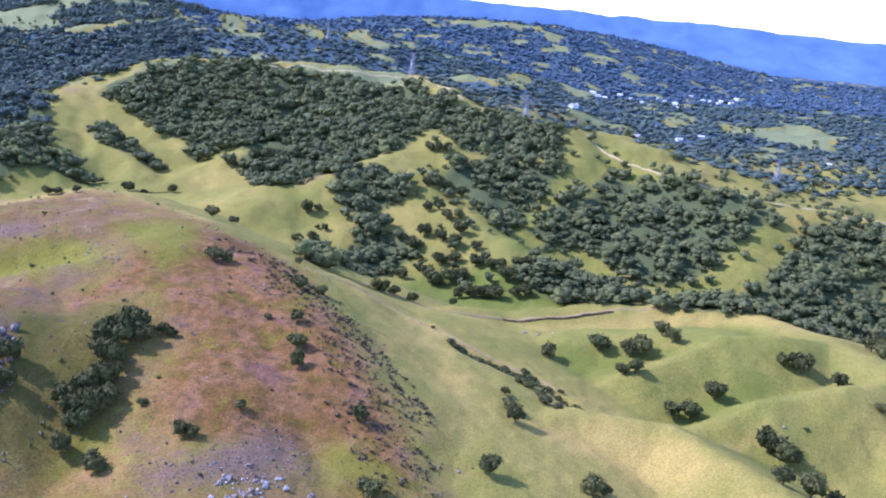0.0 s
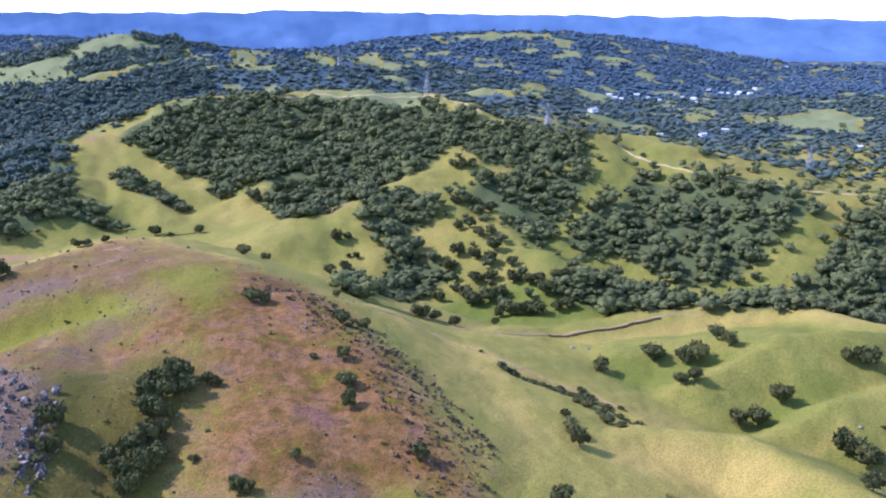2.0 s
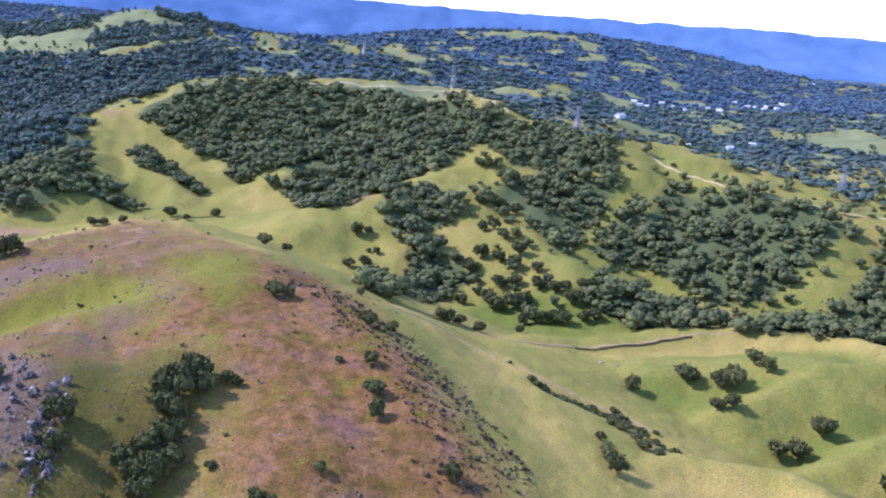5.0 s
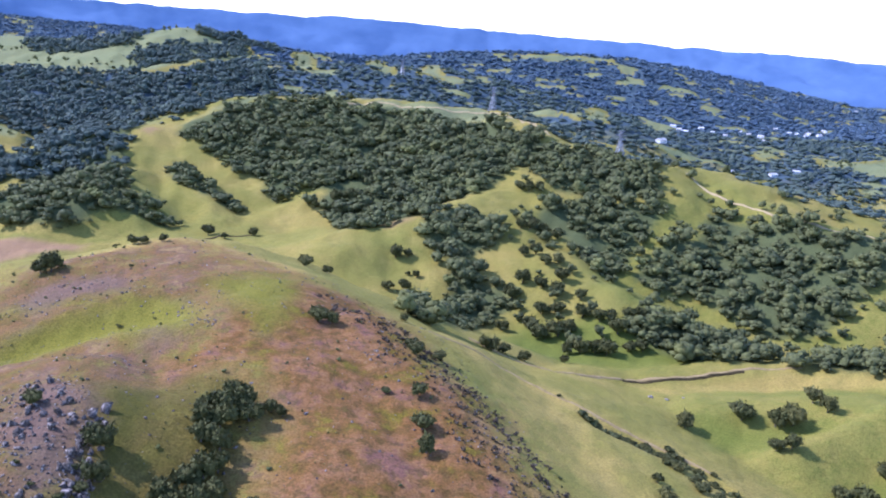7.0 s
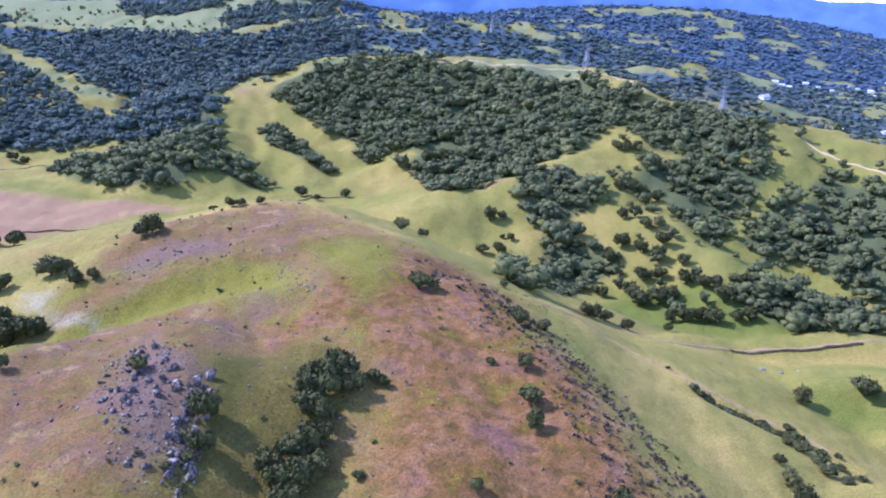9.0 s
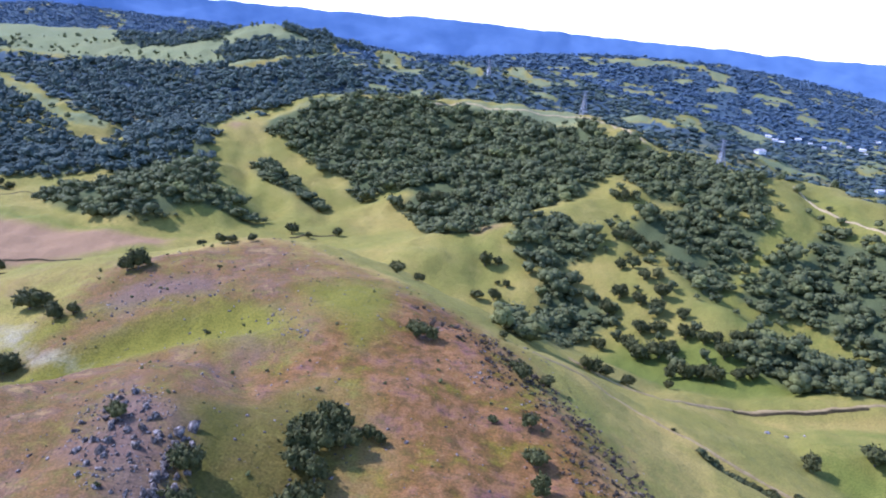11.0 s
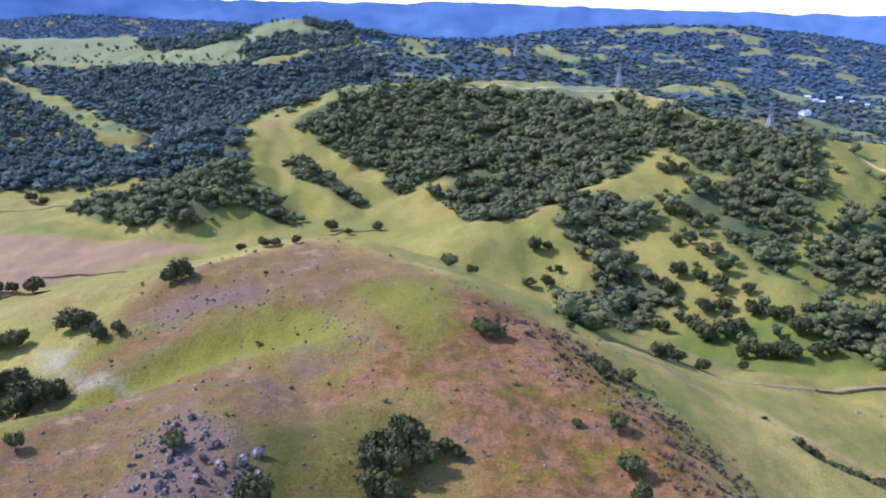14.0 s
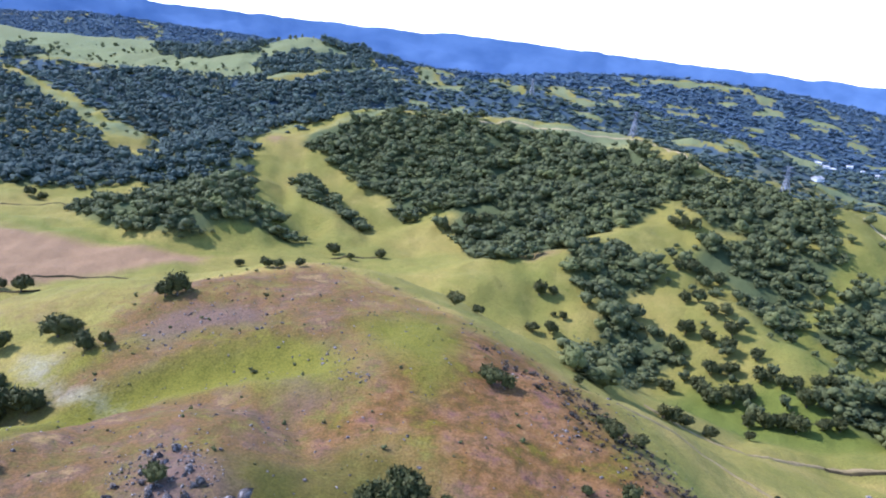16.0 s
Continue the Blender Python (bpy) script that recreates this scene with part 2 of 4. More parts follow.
MEADOWS = {
    "meadow_s": [(-222, 2214), (-166, 2233), (-109, 1717), (-105, 1658), (-150, 1644), (-217, 2157)],
    "meadow_t": [(-83, 2212), (-44, 2227), (-12, 1726), (-20, 1660), (-46, 1694), (-71, 1676)],
    "meadow_w": [(447, 2460), (429, 2400), (268, 2350), (171, 2358), (160, 2400), (300, 2440)],
    "meadow_x": [(171, 1395), (288, 1822), (331, 1800), (252, 1364), (193, 1356)],
    "meadow_y": [(538, 1580), (621, 1664), (628, 1604), (546, 1506)],
    "meadow_z": [(663, 1597), (737, 1566), (866, 1677), (868, 1526), (790, 1367), (729, 1389), (686, 1449), (647, 1525)],
    "meadow_r": [(-384, 2072), (-333, 2134), (-247, 1613), (-310, 1649)],
    "meadow_left": [(-2200, 2500), (-2200, 1720), (-1400, 1690), (-1100, 1715), (-919, 1700), (-800, 1625), (-652, 1565), (-540, 1580), (-460, 1690), (-400, 1850), (-500, 2100), (-700, 2300), (-1000, 2500)],
    "meadow_crest": [(-163, 1225), (-110, 1280), (-29, 1275), (60, 1295), (108, 1160), (134, 1085), (118, 1072), (83, 1118), (54, 1165), (7, 1190), (-29, 1205), (-103, 1228)],
    "meadow_strip": [(-400, 1135), (-341, 1208), (-296, 1265), (-240, 1285), (-251, 1252), (-295, 1205), (-337, 1130), (-361, 1086)],
    "meadow_dark": [(-1135, 1600), (-885, 1406), (-776, 1332), (-670, 1248), (-574, 1202), (-596, 1179), (-656, 1187), (-726, 1240), (-841, 1331), (-949, 1412)],
    "fields_right": [(243, 943), (291, 1006), (335, 989), (364, 929), (436, 943), (476, 910), (628, 1015), (620, 760), (480, 755), (418, 762), (387, 782), (335, 842), (276, 888), (244, 888)],
    "ridge_gap": [(-148, 930), (-118, 983), (-85, 981), (-92, 950), (-124, 912), (-141, 912)],
    "open_strip": [(187, 799), (220, 857), (254, 932), (282, 940), (251, 860), (213, 818)],
    "peak": [(84, 962), (97, 962), (103, 925), (106, 903), (80, 900), (40, 870), (30, 880), (60, 915)],
}
COVER = {
    "straw_slope": [(5, 423), (42, 430), (80, 389), (100, 345), (90, 291), (77, 233), (67, 247), (49, 296), (27, 354)],
    "bowl": [(150, 425), (170, 442), (215, 452), (240, 442), (200, 420), (165, 412)],
    "bowl_near": [(188, 362), (205, 392), (250, 422), (305, 425), (262, 388), (222, 366)],
    "spur_foot": [(20, 560), (60, 640), (130, 650), (210, 600), (240, 572), (140, 556), (80, 545)],
    "grove_front": [(-520, 800), (-440, 775), (-340, 760), (-260, 800), (-300, 770), (-380, 740), (-500, 770)],
    "rim_inside": [(150, 500), (200, 515), (260, 510), (300, 480), (250, 480), (190, 485)],
    "green_top": [(-121, 424), (-97, 449), (-74, 457), (-66, 417), (-67, 390), (-71, 366), (-78, 353), (-84, 368), (-88, 384), (-104, 396)],
    "green_side": [(-208, 376), (-189, 394), (-168, 404), (-145, 413), (-122, 410), (-106, 386), (-106, 360), (-130, 358), (-156, 364), (-178, 360), (-196, 338), (-204, 290), (-228, 300), (-234, 355)],
    "green_mid": [(-228, 372), (-212, 396), (-190, 404), (-165, 414), (-148, 428), (-170, 418), (-195, 416), (-216, 412), (-238, 392)],
    "hill_west": [(-420, 560), (-300, 520), (-220, 490), (-225, 400), (-260, 390), (-400, 480)],
    "green_near": [(7, 248), (29, 250), (43, 226), (14, 219)],
    "green_low": [(-79, 241), (-61, 248), (-60, 232), (-77, 218)],
    "streak_a": [(-198, 285), (-186, 325), (-176, 362), (-147, 368), (-119, 361), (-124, 355), (-146, 357), (-168, 345), (-180, 310)],
    "streak_b": [(-207, 371), (-190, 395), (-169, 405), (-142, 415), (-124, 424), (-140, 408), (-166, 396), (-189, 385)],
    "crest_line": [(153, 402), (184, 411), (226, 424), (264, 437), (230, 418), (184, 401)],
    "bowl_side": [(142, 407), (139, 470), (176, 453), (210, 452), (225, 440), (181, 422)],
    "valley_field": [(-560, 800), (-402, 743), (-296, 760), (-322, 711), (-400, 692), (-480, 720)],
    "mauve_a": [(-214, 414), (-210, 437), (-188, 444), (-171, 444), (-154, 432), (-154, 415), (-175, 414), (-191, 402), (-206, 401)],
    "mauve_b": [(-167, 354), (-138, 348), (-114, 356), (-123, 329), (-151, 327)],
    "mauve_c": [(-22, 230), (-7, 255), (12, 248), (-2, 223)],
    "mauve_d": [(-67, 253), (-48, 233), (-43, 205), (-56, 229)],
    "mauve_e": [(-145, 340), (-135, 383), (-92, 364), (-115, 334), (-124, 292)],
    "mauve_f": [(3, 338), (24, 355), (47, 291), (65, 242), (51, 236), (32, 273)],
    # olive grass with the shade of its steep bank painted in
    "shaded_olive": [(-125, 215), (-118, 300), (-105, 340), (-75, 330), (-58, 300), (-62, 230), (-80, 200)],
    "shaded_olive_hollow": [(-128, 303), (-99, 317), (-93, 288), (-94, 263), (-93, 245), (-104, 238), (-115, 262)],
    "gully_bank": [(70, 401), (92, 395), (119, 382), (142, 361), (150, 353), (146, 368), (120, 390), (92, 404)],
    "valley_side": [(130, 650), (110, 760), (100, 880), (230, 900), (300, 1000), (420, 800), (430, 640), (300, 600)],
    "knoll": [(140, 540), (300, 545), (340, 470), (350, 380), (250, 330), (150, 390), (130, 470)],
    "left_slope": [(-390, 1110), (-300, 1000), (-200, 900), (-120, 800), (-60, 760), (-200, 720), (-480, 790), (-380, 900)],
    "knob_earth": [(-402, 1105), (-388, 1132), (-370, 1122), (-378, 1098)],
    "spur_earth": [(-60, 795), (-30, 812), (-22, 800), (-45, 785)],
    "hill_left": [(-240, 480), (-150, 520), (-105, 480), (-100, 300), (-110, 210), (-190, 210), (-240, 300)],
    "edge_band": [(-5, 390), (30, 345), (50, 300), (68, 240), (72, 215), (52, 215), (44, 290), (18, 345), (-20, 385)],
    "hill": [(-240, 480), (-150, 530), (-60, 480), (0, 420), (40, 340), (70, 250), (70, 180), (-60, 170), (-190, 210), (-240, 300)],
    "brown": [(-98, 464), (-78, 458), (-32, 468), (-1, 374), (25, 348), (46, 282), (58, 250), (56, 222), (-30, 222), (-66, 242), (-65, 265), (-63, 293), (-79, 328), (-92, 308), (-115, 300), (-130, 342), (-111, 359), (-104, 389)],
    "rocky": [(-147, 258), (-156, 292), (-152, 315), (-126, 295), (-113, 273), (-109, 253), (-106, 236), (-121, 229), (-130, 243)],
    "rocky_near": [(-49, 216), (-38, 222), (-6, 250), (12, 244), (10, 224), (-2, 209), (-42, 202)],
    "pink_field": [(-558, 750), (-479, 756), (-393, 748), (-313, 756), (-311, 727), (-346, 685), (-365, 648), (-390, 613), (-418, 558)],
    "straw_top": [(-230, 500), (-161, 520), (-106, 507), (-68, 500), (-80, 465), (-106, 448), (-138, 430), (-170, 415), (-215, 450)],
    "straw_knoll": [(126, 527), (233, 555), (310, 541), (338, 494), (311, 479), (281, 520), (190, 517), (146, 501)],
    "straw_nose": [(161, 412), (219, 434), (248, 427), (226, 423), (183, 406)],
    "straw_nose2": [(188, 319), (266, 379), (341, 417), (324, 386), (274, 363), (214, 331)],
    "straw_spur": [(91, 311), (139, 324), (176, 308), (198, 274), (164, 268), (120, 291)],
    "white_flowers": [(-258, 403), (-237, 402), (-228, 381), (-187, 370), (-183, 377), (-192, 355), (-224, 364), (-252, 385)],
    "straw_saddle": [(5, 434), (28, 435), (62, 423), (85, 404), (134, 352), (120, 357), (74, 390), (36, 412), (13, 408)],
}
# standing trees: x, y and breadth of the crown
OAKS = {
    "valley": [(-404, 593, 19.7), (-410, 586, 17.5), (-383, 594, 17.3), (-249, 415, 17.1), (-229, 402, 10.8), (-220, 403, 9.4), (-281, 407, 14.6), (-272, 407, 13.0), (-209, 448, 14.4), (-214, 446, 13.0), (-242, 417, 9.9), (-192, 283, 6.9), (-248, 338, 19.8), (-247, 356, 20.6), (-239, 363, 18.0), (-230, 363, 15.2), (-279, 375, 16.7), (-262, 371, 16.2), (-255, 376, 16.1), (-206, 281, 12.0), (-192, 259, 9.2), (-565, 896, 26.2)],
    "knoll": [(-86, 533, 11.6), (-74, 548, 9.3), (-40, 733, 17.2), (-29, 734, 11.3), (-42, 679, 12.6), (-29, 679, 13.9), (-20, 704, 8.7), (-187, 833, 12.6), (-228, 820, 18.9), (-209, 807, 9.2), (-185, 505, 9.4), (-179, 505, 8.2), (-168, 507, 6.9), (-285, 737, 10.7), (-28, 708, 6.6), (-111, 924, 34.5), (-123, 907, 22.6), (-135, 915, 20.0)],
    "spur": [(78, 749, 23.4), (96, 729, 22.9), (69, 703, 17.6), (102, 701, 15.5), (97, 681, 17.2), (114, 670, 12.8), (87, 653, 28.9), (82, 614, 33.2), (69, 635, 16.0), (112, 643, 16.4), (128, 633, 20.3), (108, 586, 22.6), (98, 585, 20.7), (121, 584, 18.9), (151, 636, 20.6), (143, 590, 23.1), (134, 613, 15.9), (59, 679, 17.0), (83, 692, 13.0), (100, 624, 13.9), (49, 625, 13.8), (92, 898, 22.4), (83, 902, 19.6), (90, 813, 25.4), (77, 802, 20.0), (102, 798, 22.5)],
    "hill_gully": [(-9, 373, 9.3), (-13, 384, 5.9), (2, 379, 7.7), (29, 501, 10.9), (35, 502, 12.5), (42, 509, 11.1), (55, 506, 9.5), (-18, 458, 6.9), (64, 413, 3.6), (75, 389, 5.0), (87, 552, 8.8)],
    "hill": [(-56, 389, 11.4), (-50, 388, 9.1), (-82, 299, 12.5), (-75, 307, 12.8), (-82, 289, 12.2), (-76, 290, 13.9), (-70, 299, 10.7), (-61, 305, 8.2), (-56, 303, 6.3), (-139, 280, 8.0), (-6, 330, 8.8), (-3, 307, 11.0), (-19, 330, 5.9), (-167, 451, 3.3), (-149, 387, 3.4)],
    "hill_near": [(-72, 305, 14.5), (-77, 298, 14.3), (-67, 296, 12.9), (-80, 280, 12.5), (-73, 278, 13.7), (-75, 265, 14.6), (-79, 260, 13.2), (-71, 268, 11.0), (-80, 248, 14.1), (-73, 250, 14.1), (-69, 255, 11.9), (-76, 242, 12.8), (-85, 252, 11.9), (-19, 254, 6.4), (-37, 236, 8.8), (-33, 235, 7.7), (28, 262, 9.8), (-1, 291, 9.9), (-56, 254, 5.1), (-63, 220, 10.9), (-77, 230, 10.2), (33, 221, 12.7), (-109, 263, 12.3), (-105, 249, 10.7)],
    "right": [(80, 250, 10.5), (124, 257, 12.2), (129, 258, 9.9), (97, 335, 7.4), (97, 318, 9.9), (98, 305, 10.7), (139, 442, 15.0), (173, 452, 17.6), (189, 444, 13.8), (198, 444, 15.4), (216, 463, 13.7), (219, 450, 11.9), (178, 412, 10.4), (185, 411, 11.1), (229, 395, 14.5), (199, 380, 13.9), (210, 380, 14.0), (286, 427, 20.7), (292, 423, 16.9), (310, 411, 13.5), (237, 338, 17.5), (243, 332, 19.0), (263, 352, 4.0), (210, 268, 12.1), (224, 269, 13.7), (238, 273, 12.7), (249, 282, 11.7), (313, 369, 9.2), (119, 379, 5.7), (366, 461, 16.9), (365, 474, 17.1)],
    "gully": [(77, 393, 4.2), (80, 392, 5), (84, 391, 5.5), (88, 390, 5.2), (92, 389, 6.0), (97, 387, 6), (102, 385, 6.5), (106, 383, 6.2), (111, 380, 6.5), (115, 377, 6.8), (119, 374, 6.5), (123, 369, 7), (126, 365, 6.5), (129, 361, 6.0), (133, 358, 5.2), (137, 355, 4.2), (90, 384, 6.9), (95, 380, 7.5), (101, 377, 8.1), (106, 373, 7.4), (110, 366, 7.9), (116, 362, 8.5), (119, 352, 8.3), (121, 340, 8.1), (125, 336, 7.5), (117, 387, 5.7), (134, 369, 5.0)],
}
# ---------------------------------------------------------------- materials
def material(name, rough=0.9, spec=0.2):
    m = bpy.data.materials.new(name)
    m.use_nodes = True
    b = m.node_tree.nodes["Principled BSDF"]
    b.inputs["Roughness"].default_value = rough
    b.inputs["Specular IOR Level"].default_value = spec
    return m, m.node_tree, b


def node(nt, kind, **values):
    n = nt.nodes.new(kind)
    for key, value in values.items():
        n.inputs[key.replace("_", " ")].default_value = value
    return n


def noise_at(nt, coords, scale, detail=4.0, rough=0.6):
    n = node(nt, "ShaderNodeTexNoise", Scale=scale, Detail=detail, Roughness=rough)
    nt.links.new(coords, n.inputs["Vector"])
    return n.outputs["Fac"]


def ramp(nt, fac, stops):
    r = nt.nodes.new("ShaderNodeValToRGB")
    e = r.color_ramp.elements
    while len(e) < len(stops):
        e.new(0.5)
    for el, (at, col) in zip(e, stops):
        el.position, el.color = at, (*col, 1) if len(col) == 3 else col
    nt.links.new(fac, r.inputs["Fac"])
    return r.outputs["Color"]


def mix(nt, fac, a, b):
    m = nt.nodes.new("ShaderNodeMix")
    m.data_type = "RGBA"
    for sock, value in ((m.inputs[0], fac), (m.inputs[6], a), (m.inputs[7], b)):
        if isinstance(value, (tuple, float, int)):
            sock.default_value = value if not isinstance(value, tuple) else (*value, 1)
        else:
            nt.links.new(value, sock)
    return m.outputs[2]


def maths(nt, op, a, b, clamp=False):
    m = nt.nodes.new("ShaderNodeMath")
    m.operation, m.use_clamp = op, clamp
    for sock, value in zip(m.inputs, (a, b)):
        if isinstance(value, (float, int)):
            sock.default_value = value
        else:
            nt.links.new(value, sock)
    return m.outputs[0]


def bump(nt, b, fac, strength, distance):
    n = node(nt, "ShaderNodeBump", Strength=strength, Distance=distance)
    nt.links.new(fac, n.inputs["Height"])
    nt.links.new(n.outputs["Normal"], b.inputs["Normal"])


def attribute(nt, name):
    a = nt.nodes.new("ShaderNodeAttribute")
    a.attribute_name = name
    return a.outputs["Fac"]


def world_place(nt):
    return nt.nodes.new("ShaderNodeNewGeometry").outputs["Position"]


def foliage(name, dark, mid, light, source):
    m, nt, b = material(name, 0.75, 0.15)
    if source == "object":
        t = nt.nodes.new("ShaderNodeObjectInfo").outputs["Random"]
    else:
        t = attribute(nt, "tone")
    base = ramp(nt, t, [(0.0, dark), (0.45, mid), (0.8, mid), (1.0, light)])
    isle = nt.nodes.new("ShaderNodeNewGeometry").outputs["Random Per Island"]
    tint = ramp(nt, isle, [(0.0, (0.86, 0.87, 0.88)), (0.5, (1, 1, 1)), (1.0, (1.2, 1.18, 1.12))])
    mul = nt.nodes.new("ShaderNodeMix")
    mul.data_type, mul.blend_type = "RGBA", "MULTIPLY"
    mul.inputs[0].default_value = 1.0
    nt.links.new(base, mul.inputs[6])
    nt.links.new(tint, mul.inputs[7])
    fine = noise_at(nt, world_place(nt), 0.55, 5, 0.7)
    nt.links.new(mix(nt, ramp(nt, fine, [(0.42, (0, 0, 0)), (0.66, (0.6, 0.6, 0.6))]), mul.outputs[2], tuple(c * 1.15 for c in light)), b.inputs["Base Color"])
    bump(nt, b, noise_at(nt, world_place(nt), 0.7, 4), 0.95, 1.3)
    return m


LEAF_NEAR = foliage("oak_leaves", (0.042, 0.046, 0.014), (0.06, 0.064, 0.019), (0.105, 0.1, 0.03), "object")
LEAF = foliage("wood_leaves", (0.052, 0.06, 0.027), (0.078, 0.085, 0.032), (0.135, 0.14, 0.042), "tone")
LEAF_DRY = foliage("dry_scrub_leaves", (0.038, 0.032, 0.022), (0.06, 0.046, 0.032), (0.1, 0.078, 0.055), "tone")
# bluer with distance: air haze is put into these leaf colours
LEAF_BACK_HAZED = foliage("hazed_back_leaves", (0.046, 0.064, 0.054), (0.06, 0.082, 0.067), (0.092, 0.118, 0.08), "tone")
LEAF_FAR_HAZED = foliage("hazed_far_leaves", (0.055, 0.085, 0.12), (0.064, 0.098, 0.135), (0.08, 0.116, 0.148), "tone")

BARK, nt, b = material("bark", 0.95, 0.1)
nt.links.new(ramp(nt, noise_at(nt, world_place(nt), 1.5, 5), [(0.3, (0.06, 0.05, 0.04)), (0.7, (0.16, 0.14, 0.12))]), b.inputs["Base Color"])

ROCK, nt, b = material("lichened_rock", 0.9, 0.25)
spot = noise_at(nt, world_place(nt), 0.8, 6)
nt.links.new(ramp(nt, spot, [(0.36, (0.03, 0.024, 0.021)), (0.5, (0.09, 0.074, 0.064)), (0.66, (0.3, 0.255, 0.22))]), b.inputs["Base Color"])
bump(nt, b, noise_at(nt, world_place(nt), 1.8, 6), 0.9, 0.4)

PALE_ROCK, nt, b = material("pale_rock", 0.85, 0.25)
nt.links.new(ramp(nt, noise_at(nt, world_place(nt), 1.0, 6), [(0.34, (0.1, 0.088, 0.085)), (0.5, (0.25, 0.22, 0.205)), (0.66, (0.46, 0.41, 0.375))]), b.inputs["Base Color"])
bump(nt, b, noise_at(nt, world_place(nt), 2.0, 6), 0.9, 0.4)

DIRT, nt, b = material("pale_dirt_road", 0.95, 0.1)
nt.links.new(ramp(nt, noise_at(nt, world_place(nt), 0.25, 6), [(0.3, (0.26, 0.195, 0.09)), (0.7, (0.4, 0.31, 0.16))]), b.inputs["Base Color"])

# brown earth, darkened so the cut bank's shade lies in its colour
SHADED_EARTH, nt, b = material("shaded_eroded_earth", 0.95, 0.1)
nt.links.new(ramp(nt, noise_at(nt, world_place(nt), 0.3, 6), [(0.3, (0.034, 0.026, 0.011)), (0.7, (0.075, 0.056, 0.024))]), b.inputs["Base Color"])

TRACK, nt, b = material("brown_track", 0.95, 0.1)
nt.links.new(ramp(nt, noise_at(nt, world_place(nt), 0.3, 6), [(0.3, (0.2, 0.142, 0.06)), (0.7, (0.32, 0.235, 0.105))]), b.inputs["Base Color"])

STEEL, nt, b = material("galvanised_steel", 0.5, 0.5)
b.inputs["Metallic"].default_value = 0.6
nt.links.new(ramp(nt, noise_at(nt, world_place(nt), 0.2, 3), [(0.3, (0.2, 0.21, 0.24)), (0.7, (0.3, 0.31, 0.34))]), b.inputs["Base Color"])

WHITE_WALL, nt, b = material("white_house_wall", 0.7, 0.3)
nt.links.new(ramp(nt, noise_at(nt, world_place(nt), 0.15, 3), [(0.3, (0.6, 0.58, 0.54)), (0.7, (0.8, 0.79, 0.76))]), b.inputs["Base Color"])
ROOF, nt, b = material("grey_house_roof", 0.8, 0.3)
nt.links.new(ramp(nt, noise_at(nt, world_place(nt), 0.05, 3), [(0.35, (0.3, 0.28, 0.27)), (0.65, (0.65, 0.63, 0.6))]), b.inputs["Base Color"])
PANE, nt, b = material("dark_window_glass", 0.15, 0.5)
b.inputs["Base Color"].default_value = (0.03, 0.035, 0.045, 1)

# the range's blue is distance haze put into its base colour
MOUNTAIN, nt, b = material("haze_blue_distance", 1.0, 0.0)
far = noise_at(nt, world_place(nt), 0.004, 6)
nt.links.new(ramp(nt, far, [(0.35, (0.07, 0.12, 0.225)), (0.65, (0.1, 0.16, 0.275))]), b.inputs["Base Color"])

# the grass sheet, by what covers it; distance haze is among the tints
GROUND, nt, b = material("hill_grass", 0.95, 0.08)
place = world_place(nt)
broad, patch, clump, fine = noise_at(nt, place, 0.011, 5), noise_at(nt, place, 0.045, 6, 0.65), noise_at(nt, place, 0.22, 6, 0.7), noise_at(nt, place, 1.1, 5, 0.7)
grass = ramp(nt, broad, [(0.3, (0.15, 0.145, 0.029)), (0.5, (0.21, 0.178, 0.038)), (0.7, (0.27, 0.205, 0.052))])
grass = mix(nt, maths(nt, "MULTIPLY", ramp(nt, patch, [(0.5, (0, 0, 0)), (0.72, (1, 1, 1))]), 0.45), grass, (0.3, 0.232, 0.068))
grass = mix(nt, maths(nt, "MULTIPLY", ramp(nt, clump, [(0.52, (0, 0, 0)), (0.66, (1, 1, 1))]), 0.35), grass, (0.115, 0.122, 0.018))


def covered(col, name, tint, edge=0.9):
    cut = maths(nt, "ADD", attribute(nt, name), maths(nt, "MULTIPLY", maths(nt, "SUBTRACT", maths(nt, "ADD", maths(nt, "MULTIPLY", patch, 0.5), maths(nt, "MULTIPLY", clump, 0.5)), 0.5), 2.4 * edge))
    fac = ramp(nt, cut, [(0.28, (0, 0, 0)), (0.72, (1, 1, 1))])
    return mix(nt, maths(nt, "MULTIPLY", fac, attribute(nt, name)), col, tint)


medley = noise_at(nt, place, 0.065, 6, 0.62)
brown = ramp(nt, medley, [(0.36, (0.145, 0.108, 0.014)), (0.43, (0.147, 0.079, 0.02)), (0.5, (0.178, 0.088, 0.029)), (0.57, (0.208, 0.105, 0.042)), (0.65, (0.165, 0.08, 0.053))])
brown = mix(nt, maths(nt, "MULTIPLY", ramp(nt, clump, [(0.4, (1, 1, 1)), (0.52, (0, 0, 0))]), 0.6), brown, (0.07, 0.05, 0.014))
brown = mix(nt, maths(nt, "MULTIPLY", ramp(nt, clump, [(0.58, (0, 0, 0)), (0.68, (1, 1, 1))]), 0.45), brown, (0.3, 0.185, 0.075))
heath = ramp(nt, noise_at(nt, place, 0.05, 7, 0.66), [(0.34, (0.142, 0.118, 0.02)), (0.44, (0.118, 0.068, 0.023)), (0.5, (0.158, 0.084, 0.032)), (0.57, (0.132, 0.073, 0.05)), (0.66, (0.27, 0.17, 0.07))])
heath = mix(nt, maths(nt, "MULTIPLY", ramp(nt, clump, [(0.4, (1, 1, 1)), (0.54, (0, 0, 0))]), 0.5), heath, (0.068, 0.055, 0.02))
grass = covered(grass, "straw", (0.33, 0.235, 0.064))
grass = covered(grass, "lush", (0.123, 0.137, 0.023))
